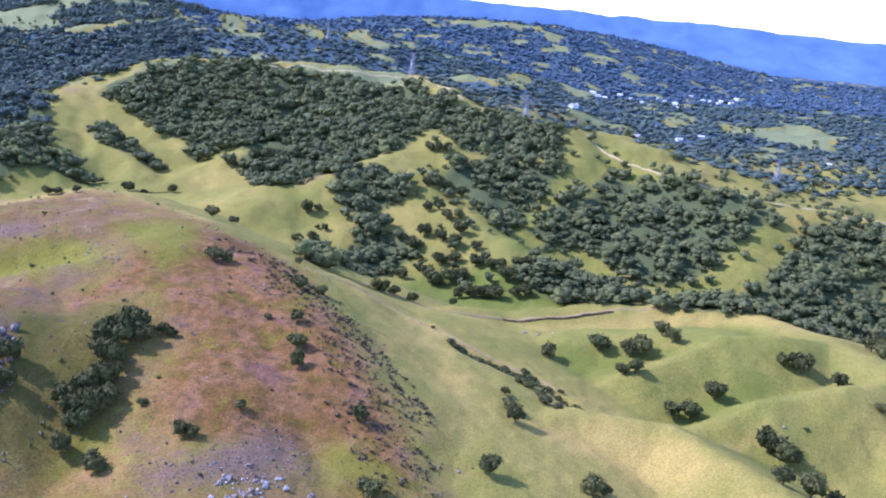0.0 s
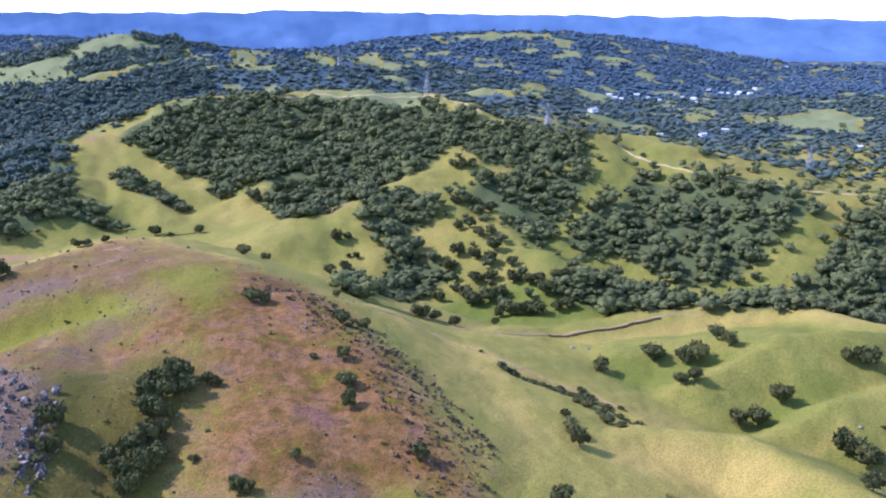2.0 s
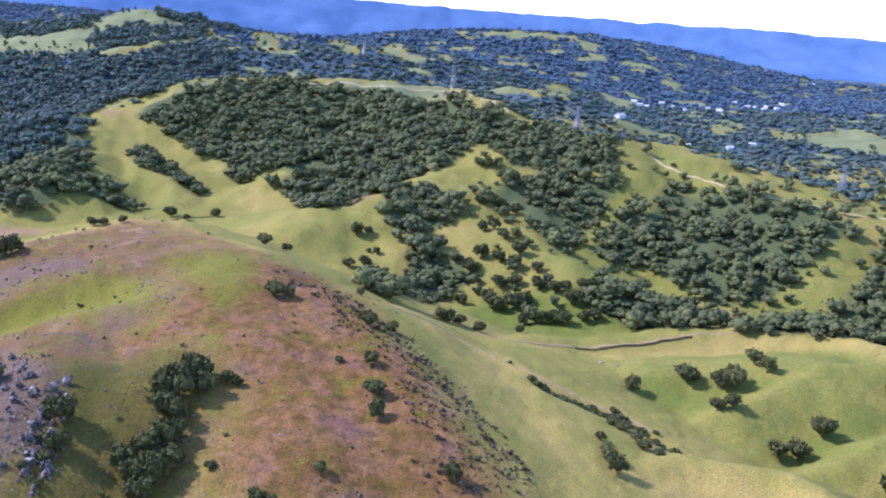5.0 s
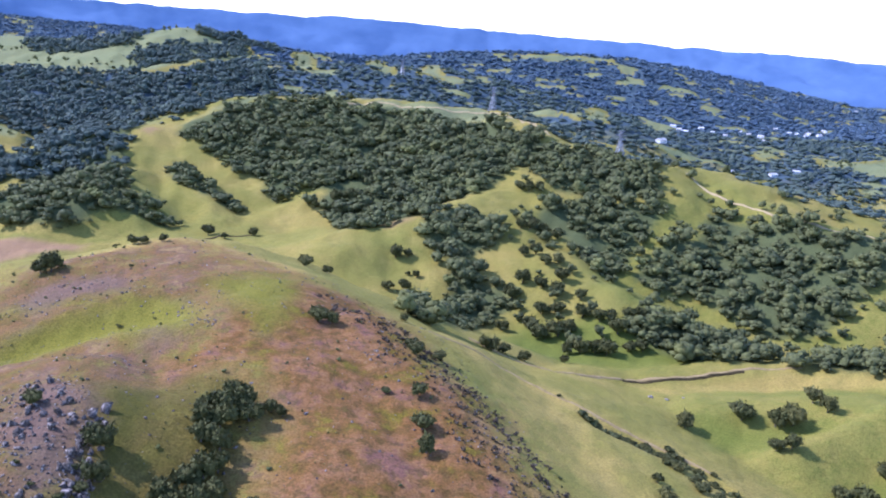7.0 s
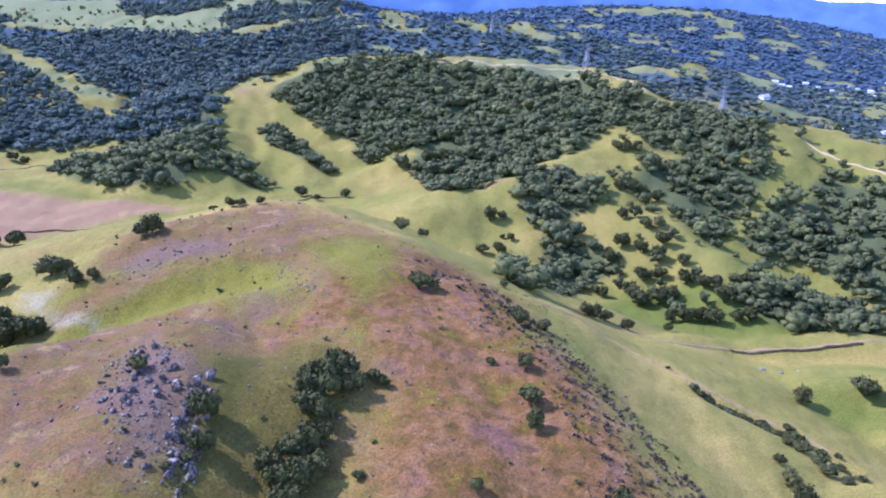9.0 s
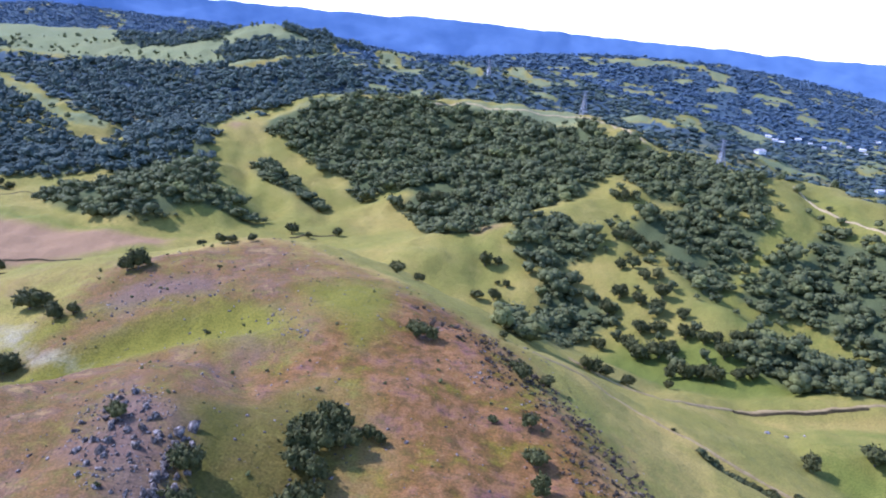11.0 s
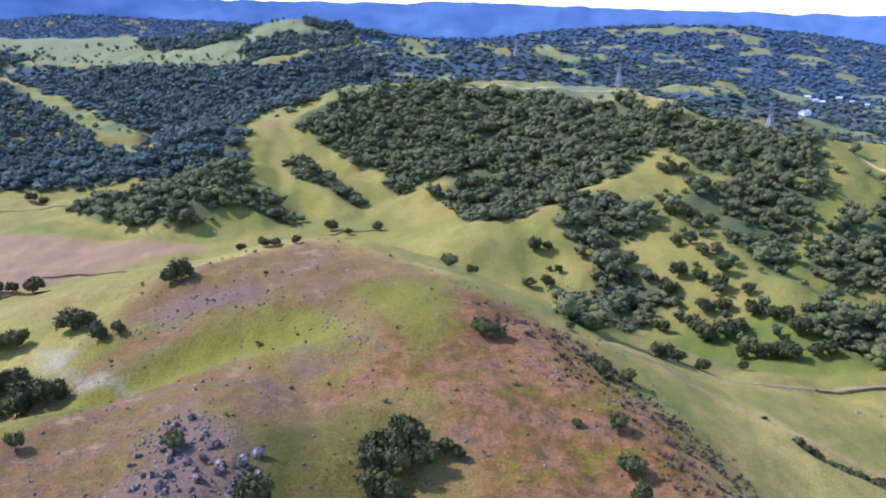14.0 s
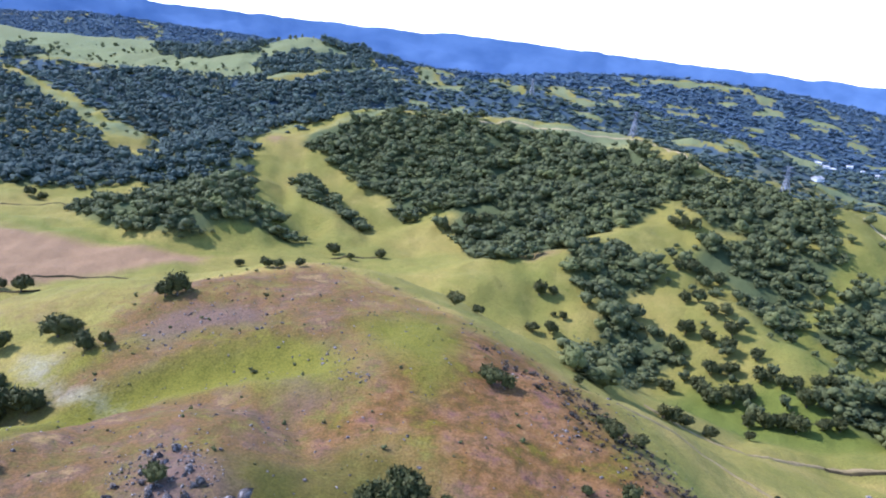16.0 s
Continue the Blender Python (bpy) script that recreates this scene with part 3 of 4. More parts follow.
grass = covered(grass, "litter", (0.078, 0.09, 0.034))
grass = covered(grass, "brown", brown)
grass = covered(grass, "heath", heath)
grass = covered(grass, "flank", (0.29, 0.195, 0.075))
# olive grass colour, darkened to hold the shade of the bank
grass = covered(grass, "shaded_olive", (0.082, 0.073, 0.013))
grass = covered(grass, "green", (0.148, 0.136, 0.017))
# haze as colour: blue floor of the far woods, greyed far meadows
grass = covered(grass, "hazed_floor", (0.055, 0.082, 0.096))
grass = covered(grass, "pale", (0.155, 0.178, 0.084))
grass = covered(grass, "pink", (0.25, 0.152, 0.075))
grass = covered(grass, "mauve", (0.138, 0.088, 0.065))
grass = covered(grass, "white", (0.34, 0.31, 0.22))
speck = ramp(nt, fine, [(0.36, (0.55, 0.56, 0.54)), (0.5, (1.0, 1.0, 1.0)), (0.64, (1.4, 1.38, 1.3))])
mul = nt.nodes.new("ShaderNodeMix")
mul.data_type, mul.blend_type = "RGBA", "MULTIPLY"
mul.inputs[0].default_value = 0.7
nt.links.new(grass, mul.inputs[6])
nt.links.new(speck, mul.inputs[7])
nt.links.new(mul.outputs[2], b.inputs["Base Color"])
bump(nt, b, maths(nt, "ADD", clump, maths(nt, "MULTIPLY", fine, 0.3)), 0.6, 1.4)
# ---------------------------------------------------------------- ground sheet
def polar_sheet():
    """One sheet round the flight, fine ahead and coarse behind, out to the horizon."""
    ahead = np.radians(np.arange(-52, 52.01, 0.2))
    behind = np.radians(np.arange(56, 304.1, 4.0))
    turn = np.concatenate([ahead, behind])
    rings = np.concatenate([[40.0, 90.0, 140.0], np.geomspace(180, 2600, 340), np.geomspace(2640, 4650, 24)])
    r, a = np.meshgrid(rings, turn, indexing="ij")
    x, y = r * np.sin(a), r * np.cos(a) - 80
    z = land(x, y)
    n, m = r.shape
    verts = np.stack([x, y, z], -1).reshape(-1, 3)
    i, j = np.meshgrid(np.arange(n - 1), np.arange(m), indexing="ij")
    k = (j + 1) % m
    faces = np.stack([i * m + j, (i + 1) * m + j, (i + 1) * m + k, i * m + k], -1).reshape(-1, 4)
    cap = np.append(verts, [[0, -80, land(np.array([0.0]), np.array([-80.0]))[0]]], 0)
    tris = [(j, (j + 1) % m, len(verts)) for j in range(m)]
    return cap, faces, tris


def sheet_mesh(name, verts, quads, tris=()):
    me = bpy.data.meshes.new(name)
    quads = np.asarray(quads, np.int32).reshape(-1, 4)
    tris = np.asarray(tris, np.int32).reshape(-1, 3)
    me.vertices.add(len(verts))
    me.vertices.foreach_set("co", np.asarray(verts, np.float32).ravel())
    me.loops.add(quads.size + tris.size)
    me.loops.foreach_set("vertex_index", np.concatenate([quads.ravel(), tris.ravel()]))
    me.polygons.add(len(quads) + len(tris))
    starts = np.concatenate([np.arange(len(quads)) * 4, quads.size + np.arange(len(tris)) * 3])
    me.polygons.foreach_set("loop_start", starts.astype(np.int32))
    me.polygons.foreach_set("loop_total", np.concatenate([np.full(len(quads), 4), np.full(len(tris), 3)]).astype(np.int32))
    me.update(calc_edges=True)
    me.validate()
    return me


verts, quads, tris = polar_sheet()
ground_mesh = sheet_mesh("ground", verts, quads, tris)
ground_mesh.shade_smooth()
ground = tagged(new("ground", ground_mesh), "rolling hills of green grass with brown and straw patches", "ground", kind="structure")
# ---------------------------------------------------------------- helpers for things and parts
def part(name, bm, material, parent=None, label="", smooth=False):
    me = bpy.data.meshes.new(name)
    bm.to_mesh(me)
    bm.free()
    if smooth:
        me.shade_smooth()
    me.materials.append(material)
    ob = new(name, me)
    ob.parent = parent
    return tagged(ob, label)


def group_mesh(name, verts, tris, material, tone=None):
    me = sheet_mesh(name, verts, [], tris)
    me.materials.append(material)
    if tone is not None:
        me.shade_smooth()
        me.attributes.new("tone", "FLOAT", "POINT").data.foreach_set("value", np.asarray(tone, np.float32))
    return me


def height(x, y):
    return float(land(np.array([float(x)]), np.array([float(y)]))[0])


ICO = {}


def ball(level):
    if level not in ICO:
        bm = bmesh.new()
        bmesh.ops.create_icosphere(bm, subdivisions=level, radius=1.0)
        bm.verts.index_update()
        ICO[level] = (np.array([v.co[:] for v in bm.verts]), np.array([[v.index for v in f.verts] for f in bm.faces]))
        bm.free()
    return ICO[level]


def crown(rng, lobes, level, leaves, leaf, flat=0.62):
    """A crown one metre across standing on z = 0: uneven lobes with leaf sprays on and beyond them."""
    vs, fs, n = [], [], 0
    centres = []
    for k in range(lobes):
        a = rng.uniform(0, 6.283)
        d = 0.0 if k == 0 else rng.uniform(0.12, 0.37)
        size = rng.uniform(0.24, 0.32) if k == 0 else rng.uniform(0.10, 0.22)
        c = np.array([d * math.cos(a), d * math.sin(a), flat * rng.uniform(0.36, 0.78) if k else flat * 0.5])
        centres.append((c, size))
        v, f = ball(level)
        lump = 1 + 0.16 * np.sin(v @ rng.normal(0, 4.5, 3) + rng.uniform(0, 6)) + 0.13 * np.sin(v @ rng.normal(0, 8, 3) + rng.uniform(0, 6))
        v = v * lump[:, None] * size * np.array([1, 1, rng.uniform(0.72, 0.95)]) + c
        v[:, 2] = np.maximum(v[:, 2], 0.10 + 0.05 * rng.rand(len(v)))
        vs.append(v)
        fs.append(f + n)
        n += len(v)
    for _ in range(leaves):
        c, size = centres[rng.randint(lobes)]
        d = rng.normal(0, 1, 3)
        d[2] = abs(d[2]) - 0.35 * rng.rand()
        d /= np.linalg.norm(d)
        p = c + d * size * rng.uniform(0.85, 1.35)
        p[2] = max(p[2], 0.1)
        u = np.cross(d, rng.normal(0, 1, 3))
        u /= np.linalg.norm(u) + 1e-9
        w = np.cross(d, u) + d * rng.normal(0, 1.0)
        s = leaf * rng.uniform(0.5, 1.3)
        vs.append(np.array([p - u * s, p + u * s * rng.uniform(0.3, 1), p + w * s * 1.2, p - w * s * rng.uniform(0.2, 0.9)]))
        fs.append(np.array([[0, 1, 2], [0, 3, 1]]) + n)
        n += 4
    return np.concatenate(vs), np.concatenate(fs)


def trunk_mesh(rng):
    """A short tapered oak trunk that forks into limbs, for a crown one metre across."""
    bm = bmesh.new()

    def limb(p, q, r0, r1):
        p, q = Vector(p), Vector(q)
        m = Matrix.Translation((p + q) / 2) @ (q - p).to_track_quat("Z", "Y").to_matrix().to_4x4()
        bmesh.ops.create_cone(bm, cap_ends=True, segments=6, radius1=r0, radius2=r1, depth=(q - p).length, matrix=m)

    lean = rng.uniform(-0.04, 0.04, 2)
    fork = (lean[0], lean[1], 0.16)
    limb((0, 0, -0.06), fork, 0.042, 0.03)
    for k in range(4):
        a = k * 1.6 + rng.uniform(-0.4, 0.4)
        mid = (fork[0] + 0.12 * math.cos(a), fork[1] + 0.12 * math.sin(a), 0.27)
        limb(fork, mid, 0.024, 0.016)
        limb(mid, (mid[0] + 0.1 * math.cos(a + 0.4), mid[1] + 0.1 * math.sin(a + 0.4), 0.38), 0.016, 0.006)
    me = bpy.data.meshes.new("trunk")
    bm.to_mesh(me)
    bm.free()
    me.materials.append(BARK)
    return me


def inside(poly, x, y):
    """Signed distance to the edge of a plot: positive within."""
    p = np.array(poly, float)
    q = np.roll(p, -1, 0)
    odd, dist = np.zeros(x.shape, bool), np.full(x.shape, 1e9)
    for (ax, ay), (bx, by) in zip(p, q):
        if ay != by:
            odd ^= ((ay > y) != (by > y)) & (x < (bx - ax) * (y - ay) / (by - ay) + ax)
        dx, dy = bx - ax, by - ay
        s = np.clip(((x - ax) * dx + (y - ay) * dy) / max(dx * dx + dy * dy, 1e-9), 0, 1)
        dist = np.minimum(dist, np.hypot(x - ax - s * dx, y - ay - s * dy))
    return np.where(odd, dist, -dist)


def woods_at(x, y):
    return np.max([inside(p, x, y) for p in WOODS.values()], axis=0)


def meadow_at(x, y):
    return np.max([inside(p, x, y) for p in MEADOWS.values()], axis=0)


def far_open(x, y):
    """Positive in the small clearings of the far woods."""
    return wobble(x, y, 190, 32) + 0.8 * wobble(x * 0.6, y, 60, 33) - 1.0 + 0.2 * (x > 250)


def scatter(rng, x0, x1, y0, y1, step):
    """Uneven points about step metres apart."""
    gx, gy = np.meshgrid(np.arange(x0, x1, step), np.arange(y0, y1, step))
    gx, gy = gx + np.where((np.arange(gx.shape[0]) % 2)[:, None], step / 2, 0), gy
    x, y = gx.ravel() + rng.uniform(-0.45, 0.45, gx.size) * step, gy.ravel() + rng.uniform(-0.45, 0.45, gx.size) * step
    return x, y


def plant(name, x, y, size, shapes, material, label, rng, tall=1.0, category="woods"):
    """Many plants joined into one object of kind stuff."""
    if not len(x):
        return
    z, lie = land(x, y), wobble(x, y, 90, 61) + 0.6 * wobble(x, y, 30, 62)
    vs, fs, tone, n = [], [], [], 0
    for k in range(len(x)):
        kin = BACK_SHAPES if shapes is MID_SHAPES and y[k] > 1250 else shapes
        v, f = kin[rng.randint(len(kin))]
        a, s = rng.uniform(0, 6.283), size[k]
        c, sn = math.cos(a) * s, math.sin(a) * s
        vs.append(np.stack([v[:, 0] * c - v[:, 1] * sn + x[k], v[:, 0] * sn + v[:, 1] * c + y[k], v[:, 2] * s * tall * rng.uniform(0.8, 1.25) + z[k] - 0.07 * s], -1))
        fs.append(f + n)
        tone.append(np.full(len(v), min(max(0.8 * rng.rand() + 0.1 + 0.18 * lie[k], 0), 1)))
        n += len(v)
    me = group_mesh(name, np.concatenate(vs), np.concatenate(fs), material, np.concatenate(tone))
    tagged(new(name, me), label, category, kind="stuff")


# the line behind which the farther woods begin
BEHIND = [-400, -296, -100, 58, 130, 230, 291, 335, 364, 436, 476, 628, 800], [1140, 1265, 1290, 1300, 1120, 985, 1012, 994, 937, 948, 915, 1020, 1100]

# ---------------------------------------------------------------- woods
rng = np.random.RandomState(5)
NEAR_SHAPES = [crown(rng, 13, 1, 800, 0.048) for _ in range(7)]
MID_SHAPES = [crown(rng, 8, 1, 60, 0.062, 0.8) for _ in range(14)]
BACK_SHAPES = [crown(rng, 5, 1, 18, 0.09, 0.95) for _ in range(10)]
FAR_SHAPES = [crown(rng, 2, 1, 4, 0.12, 0.8) for _ in range(8)]

WOOD_LABELS = {
    "ridge_woods": "dense dark green oak woods over the ridge face",
    "dark_woods": "dense dark oak woods on a shaded slope",
    "hollow_woods": "dense oak and bay woods filling the hollow",
    "spur_grove": "grove of dark oaks on the low spur",
    "gully_grove": "strip of oaks along a grassy gully",
    "spur_woods": "close grove of dark oaks on the grassy spur",
    "valley_woods": "mixed green oak woods on the valley side",
"creek_woods": "dense dark oaks above the creek road",
    "hollow_edge_woods": "oak woods below the grassy strip",
    "upper_spur_woods": "dark oaks down the steep upper spur",
    "apex_woods": "dense dark oaks behind the grassy point",
    "foot_grove": "dark oaks at the foot of the spur",
    "hill_grove_a": "grove of dark oaks below the grassy hilltop",
    "hill_grove_b": "grove of dark oaks in a fold of the meadow",
    "hill_grove_c": "dark oaks behind the grassy hilltop",
    "hill_grove_d": "oaks along the edge of the far meadow",
}
for name, plot in WOODS.items():
    px, py = np.array(plot, float).T
    x, y = scatter(rng, px.min() - 10, px.max() + 10, py.min() - 10, py.max() + 10, 8.6)
    d = inside(plot, x, y) + 5 * wobble(x, y, 40, 21)
    gap = wobble(x, y, 60, 22) + 0.7 * wobble(x, y, 23, 23)
    open_ = 0.92 if name == "ridge_woods" else 0.3 if name in ("valley_woods", "upper_spur_woods") else 0.8 if name in ("spur_woods", "hollow_woods", "spur_grove", "hollow_edge_woods", "dark_woods") else 1.25
    keep = (d > 0) & (gap < open_) & ((meadow_at(x, y) < 1) | ("hill_grove" in name))
    x, y = x[keep], y[keep]
    if name != "ridge_woods":
        for other in list(WOODS)[: list(WOODS).index(name)]:
            far_off = inside(WOODS[other], x, y) < 0
            x, y = x[far_off], y[far_off]
    size = rng.gamma(4.0, 3.3, len(x)).clip(6, 23)
    plant(name.rstrip('abcde').rstrip('_') if 'hill_grove' in name else name, x, y, size, MID_SHAPES, LEAF_BACK_HAZED if name in ("dark_woods", "hollow_woods", "hollow_edge_woods") or "hill_grove" in name else LEAF, WOOD_LABELS[name], rng, 0.82)

# houses of the far valley stand on cleared ground
HOUSES = [(323, 1331), (755, 1949), (762, 1923), (776, 1905), (794, 1939), (812, 1922), (472, 1803), (496, 1841), (653, 1835), (651, 1800), (635, 1922), (567, 1886), (474, 1863), (581, 1842), (1165, 2537), (1236, 2620), (412, 1262), (519, 1379), (570, 1417), (718, 1249), (544, 1897), (731, 1968), (864, 2024), (640, 1873)]

# farther woods clothe everything beyond the ridge but the meadows
x, y = scatter(rng, -2400, 2200, 900, 3400, 15.0)
ang = np.abs(np.arctan2(x, y + 60))
crest = np.interp(x, *BEHIND)
keep = (ang < radians(36)) & ((y < 2850) | (x < -500)) & (y > np.where(x < -400, 1200, np.where(x > 800, 1100, crest))) & (woods_at(x, y) < 0)
keep &= (meadow_at(x, y) + 10 * wobble(x, y, 70, 31) < 2) & (far_open(x, y) < 0)
for hx, hy in HOUSES:
    keep &= ((x - hx) / 13) ** 2 + ((y - hy + 10) / 18) ** 2 > 1
x, y = x[keep], y[keep]
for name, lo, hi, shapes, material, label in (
    ("back_woods", 0, 1850, FAR_SHAPES, LEAF_BACK_HAZED, "oak woods behind the ridge, coloured blue-green for haze"),
    ("far_woods", 1850, 3400, FAR_SHAPES, LEAF_FAR_HAZED, "hazy blue woods on the far hills"),
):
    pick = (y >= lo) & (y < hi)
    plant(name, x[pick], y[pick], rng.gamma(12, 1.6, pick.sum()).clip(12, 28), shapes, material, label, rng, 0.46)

# loose trees over the open slopes
x, y = scatter(rng, -1300, 760, 560, 2200, 26)
d, m = woods_at(x, y), meadow_at(x, y)
keep = ((d < 0) & (d > -45) & (x > 60) & (y < 1010) & (rng.rand(len(x)) < 0.8)) | ((m > 8) & (y > 1200) & (wobble(x, y, 150, 41) > 0.25) & (rng.rand(len(x)) < 0.85)) | ((x > 240) & (x < 640) & (y > 740) & (y < 1250) & (d < -6) & (rng.rand(len(x)) < 0.55) & (wobble(x, y, 70, 44) > -0.25)) | ((x > 230) & (x < 520) & (y > 560) & (y < 800) & (d < -5) & (rng.rand(len(x)) < 0.5))
keep &= ~((np.abs(x - 150) < 90) & (y < 600))
x, y = x[keep], y[keep]
plant("scattered_oaks", x, y, rng.gamma(9, 1.15, len(x)).clip(5, 15), MID_SHAPES, LEAF, "scattered small oaks dotted over green slopes", rng)

# ---------------------------------------------------------------- standing oaks, each a thing with its trunk and crown
CROWNS = []
for k, (v, f) in enumerate(NEAR_SHAPES):
    CROWNS.append((group_mesh("crown", v, f, LEAF_NEAR), trunk_mesh(rng)))
OAK_LABELS = {
    "valley": "dark green oak standing in the grassy side valley",
    "knoll": "small round oak on the green knoll",
    "spur": "broad dark oak on the steep grassy spur",
    "hill_gully": "wind-bent oak at the edge of the brown hill",
    "hill": "dark oak on the brown flowering hill",
    "hill_near": "dark oak in the clump on the brown hill",
    "right": "lone dark oak on the smooth green knoll",
    "rocks": "dark bush growing between the grey boulders",
    "gully": "low dark willow bush in the eroded gully",
}
OAKS["rocks"] = [(-111, 236, 4.5), (-107, 243, 5.5), (-112, 250, 4), (-106, 255, 4.5), (-114, 262, 3.5), (-110, 270, 3), (-120, 238, 3.5), (-128, 246, 3), (-136, 268, 3.2), (-104, 232, 4)]
for name, plot in OAKS.items():
    for x, y, wide in plot:
        if name == "gully":
            x, y, wide = x + rng.normal(0, 2.0), y + rng.normal(0, 2.5), wide * rng.uniform(0.9, 1.5)
        spots = [(x, y, wide)] if wide <= 19 else [(x - wide * 0.22, y, wide * 0.62), (x + wide * 0.24, y + 2, wide * 0.6)]
        for sx, sy, w in spots:
            oak = new("oak_tree")
            me, tr = CROWNS[rng.randint(len(CROWNS))]
            w *= 0.84
            tall = rng.uniform(1.0, 1.4) * (0.62 if name == "gully" or w < 5 else 1.0)
            oak.matrix_world = pose(sx, sy, height(sx, sy) - 0.02 * w, 0, 0, rng.uniform(0, 360)) @ Matrix.Diagonal((w, w, w * tall, 1))
            for nm, data in (("crown", me), ("trunk", tr)):
                o = new(nm, data)
                o.parent = oak
            tagged(oak, OAK_LABELS[name], "tree", "oaks of the " + name.replace("_", " "))
# ---------------------------------------------------------------- what covers the sheet
def cover(names, fade):
    d = np.max([inside(COVER[n], verts[:, 0], verts[:, 1]) for n in names], axis=0)
    return np.clip(0.5 + d / fade, 0, 1)


def lay(name, value):
    ground_mesh.attributes.new(name, "FLOAT", "POINT").data.foreach_set("value", value.astype(np.float32))


lay("straw", np.maximum(0.6 * cover(["straw_slope"], 40), np.maximum(0.1 * (far_open(verts[:, 0], verts[:, 1]) > 0) * (verts[:, 1] > 1300), np.maximum(cover(["straw_top", "straw_knoll", "straw_nose", "straw_nose2", "straw_spur", "straw_saddle", "gully_bank", "streak_a", "streak_b", "crest_line"], 22) * 0.8, np.where((verts[:, 0] < -400) | (verts[:, 0] > 215), 0.25, 0.4) * np.clip(0.3 + meadow_at(verts[:, 0], verts[:, 1]) / 25, 0, 1)))))
lay("brown", np.maximum(cover(["brown"], 40), 0.7 * cover(["hill"], 50)))
lay("heath", np.maximum(0.8 * cover(["hill_left"], 50), 0.5 * cover(["hill_west"], 60)))
lay("flank", 0.55 * cover(["mauve_f"], 40))
lay("shaded_olive", np.maximum(0.75 * cover(["shaded_olive"], 34), cover(["shaded_olive_hollow"], 24)))
lay("pink", np.maximum(cover(["pink_field", "knob_earth", "spur_earth"], 30), 0.6 * cover(["valley_field"], 50)))
lay("mauve", np.maximum(0.9 * cover(["rocky", "rocky_near", "mauve_d"], 30), np.maximum(0.75 * cover(["mauve_a"], 20), 0.5 * cover(["mauve_b", "mauve_c", "mauve_e", "edge_band"], 24))))
# meadows and clearings fade with distance to the haze-greyed grass
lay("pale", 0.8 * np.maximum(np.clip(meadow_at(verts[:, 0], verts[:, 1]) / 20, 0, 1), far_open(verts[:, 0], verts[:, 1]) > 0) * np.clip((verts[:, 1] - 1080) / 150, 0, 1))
lay("lush", np.maximum(cover(["bowl", "bowl_near", "bowl_side", "spur_foot", "grove_front", "rim_inside"], 40), np.maximum(0.62 * cover(["valley_side", "knoll"], 50), 0.5 * cover(["left_slope"], 80))))
lay("green", 0.92 * cover(["green_top", "green_side", "green_mid", "green_near", "green_low"], 26))
lay("white", np.maximum(0.6 * cover(["white_flowers"], 18), 0.12 * cover(["straw_spur"], 50)))
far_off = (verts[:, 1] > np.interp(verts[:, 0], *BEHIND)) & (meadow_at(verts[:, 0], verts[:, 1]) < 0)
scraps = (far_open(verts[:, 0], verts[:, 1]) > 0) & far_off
# haze blue comes in over the wooded ground beyond the ridge
lay("hazed_floor", np.where(far_off & ~scraps, np.clip((verts[:, 1] - 1150) / 200, 0, 1), 0.0))
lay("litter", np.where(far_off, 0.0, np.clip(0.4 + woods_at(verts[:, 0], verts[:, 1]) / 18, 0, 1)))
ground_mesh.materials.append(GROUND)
# ---------------------------------------------------------------- far mountains
def skyline(az):
    """Elevation of the far crest, in degrees, by the bearing."""
    return np.interp(az, [-60, -40, -33.9, -32.7, -31.2, -29.7, -28.1, -26.2, -22, -18, -13, -9, -7, -2, 3, 10, 17, 21, 24, 29, 40, 60], [1.4, 1.7, 1.75, 2.25, 1.95, 1.6, 1.74, 1.42, 1.5, 1.42, 1.45, 1.4, 1.6, 1.4, 1.25, 1.1, 0.9, 0.9, 0.7, 0.5, 0.4, 0.5])


az = np.arange(-62, 62.01, 0.2)
vs, qs = [], []
steps = 26
for i, a in enumerate(az):
    for k in range(steps + 1):
        f = k / steps
        r = 4150 + 480 * f
        top = float(np.mean(skyline(np.array([a - 0.8, a - 0.4, a, a + 0.4, a + 0.8]))))
        z = 200 + r * math.tan(radians(top)) * f - 160 * (1 - f)
        z += 9 * f**4 * noise.fractal((a * 0.55, 7.0, 3.0), 0.8, 2.0, 5) + 95 * f * (1 - f) * noise.fractal((a * 0.3 + 1.5 * f, f * 2.6, 3.0), 0.9, 2.0, 5)
        vs.append((r * math.sin(radians(a)), r * math.cos(radians(a)), z))
        if i and k:
            n = i * (steps + 1) + k
            qs.append((n - steps - 2, n - 1, n, n - steps - 1))
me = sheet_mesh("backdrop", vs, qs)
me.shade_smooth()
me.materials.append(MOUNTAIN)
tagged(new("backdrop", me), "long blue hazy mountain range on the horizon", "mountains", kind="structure")


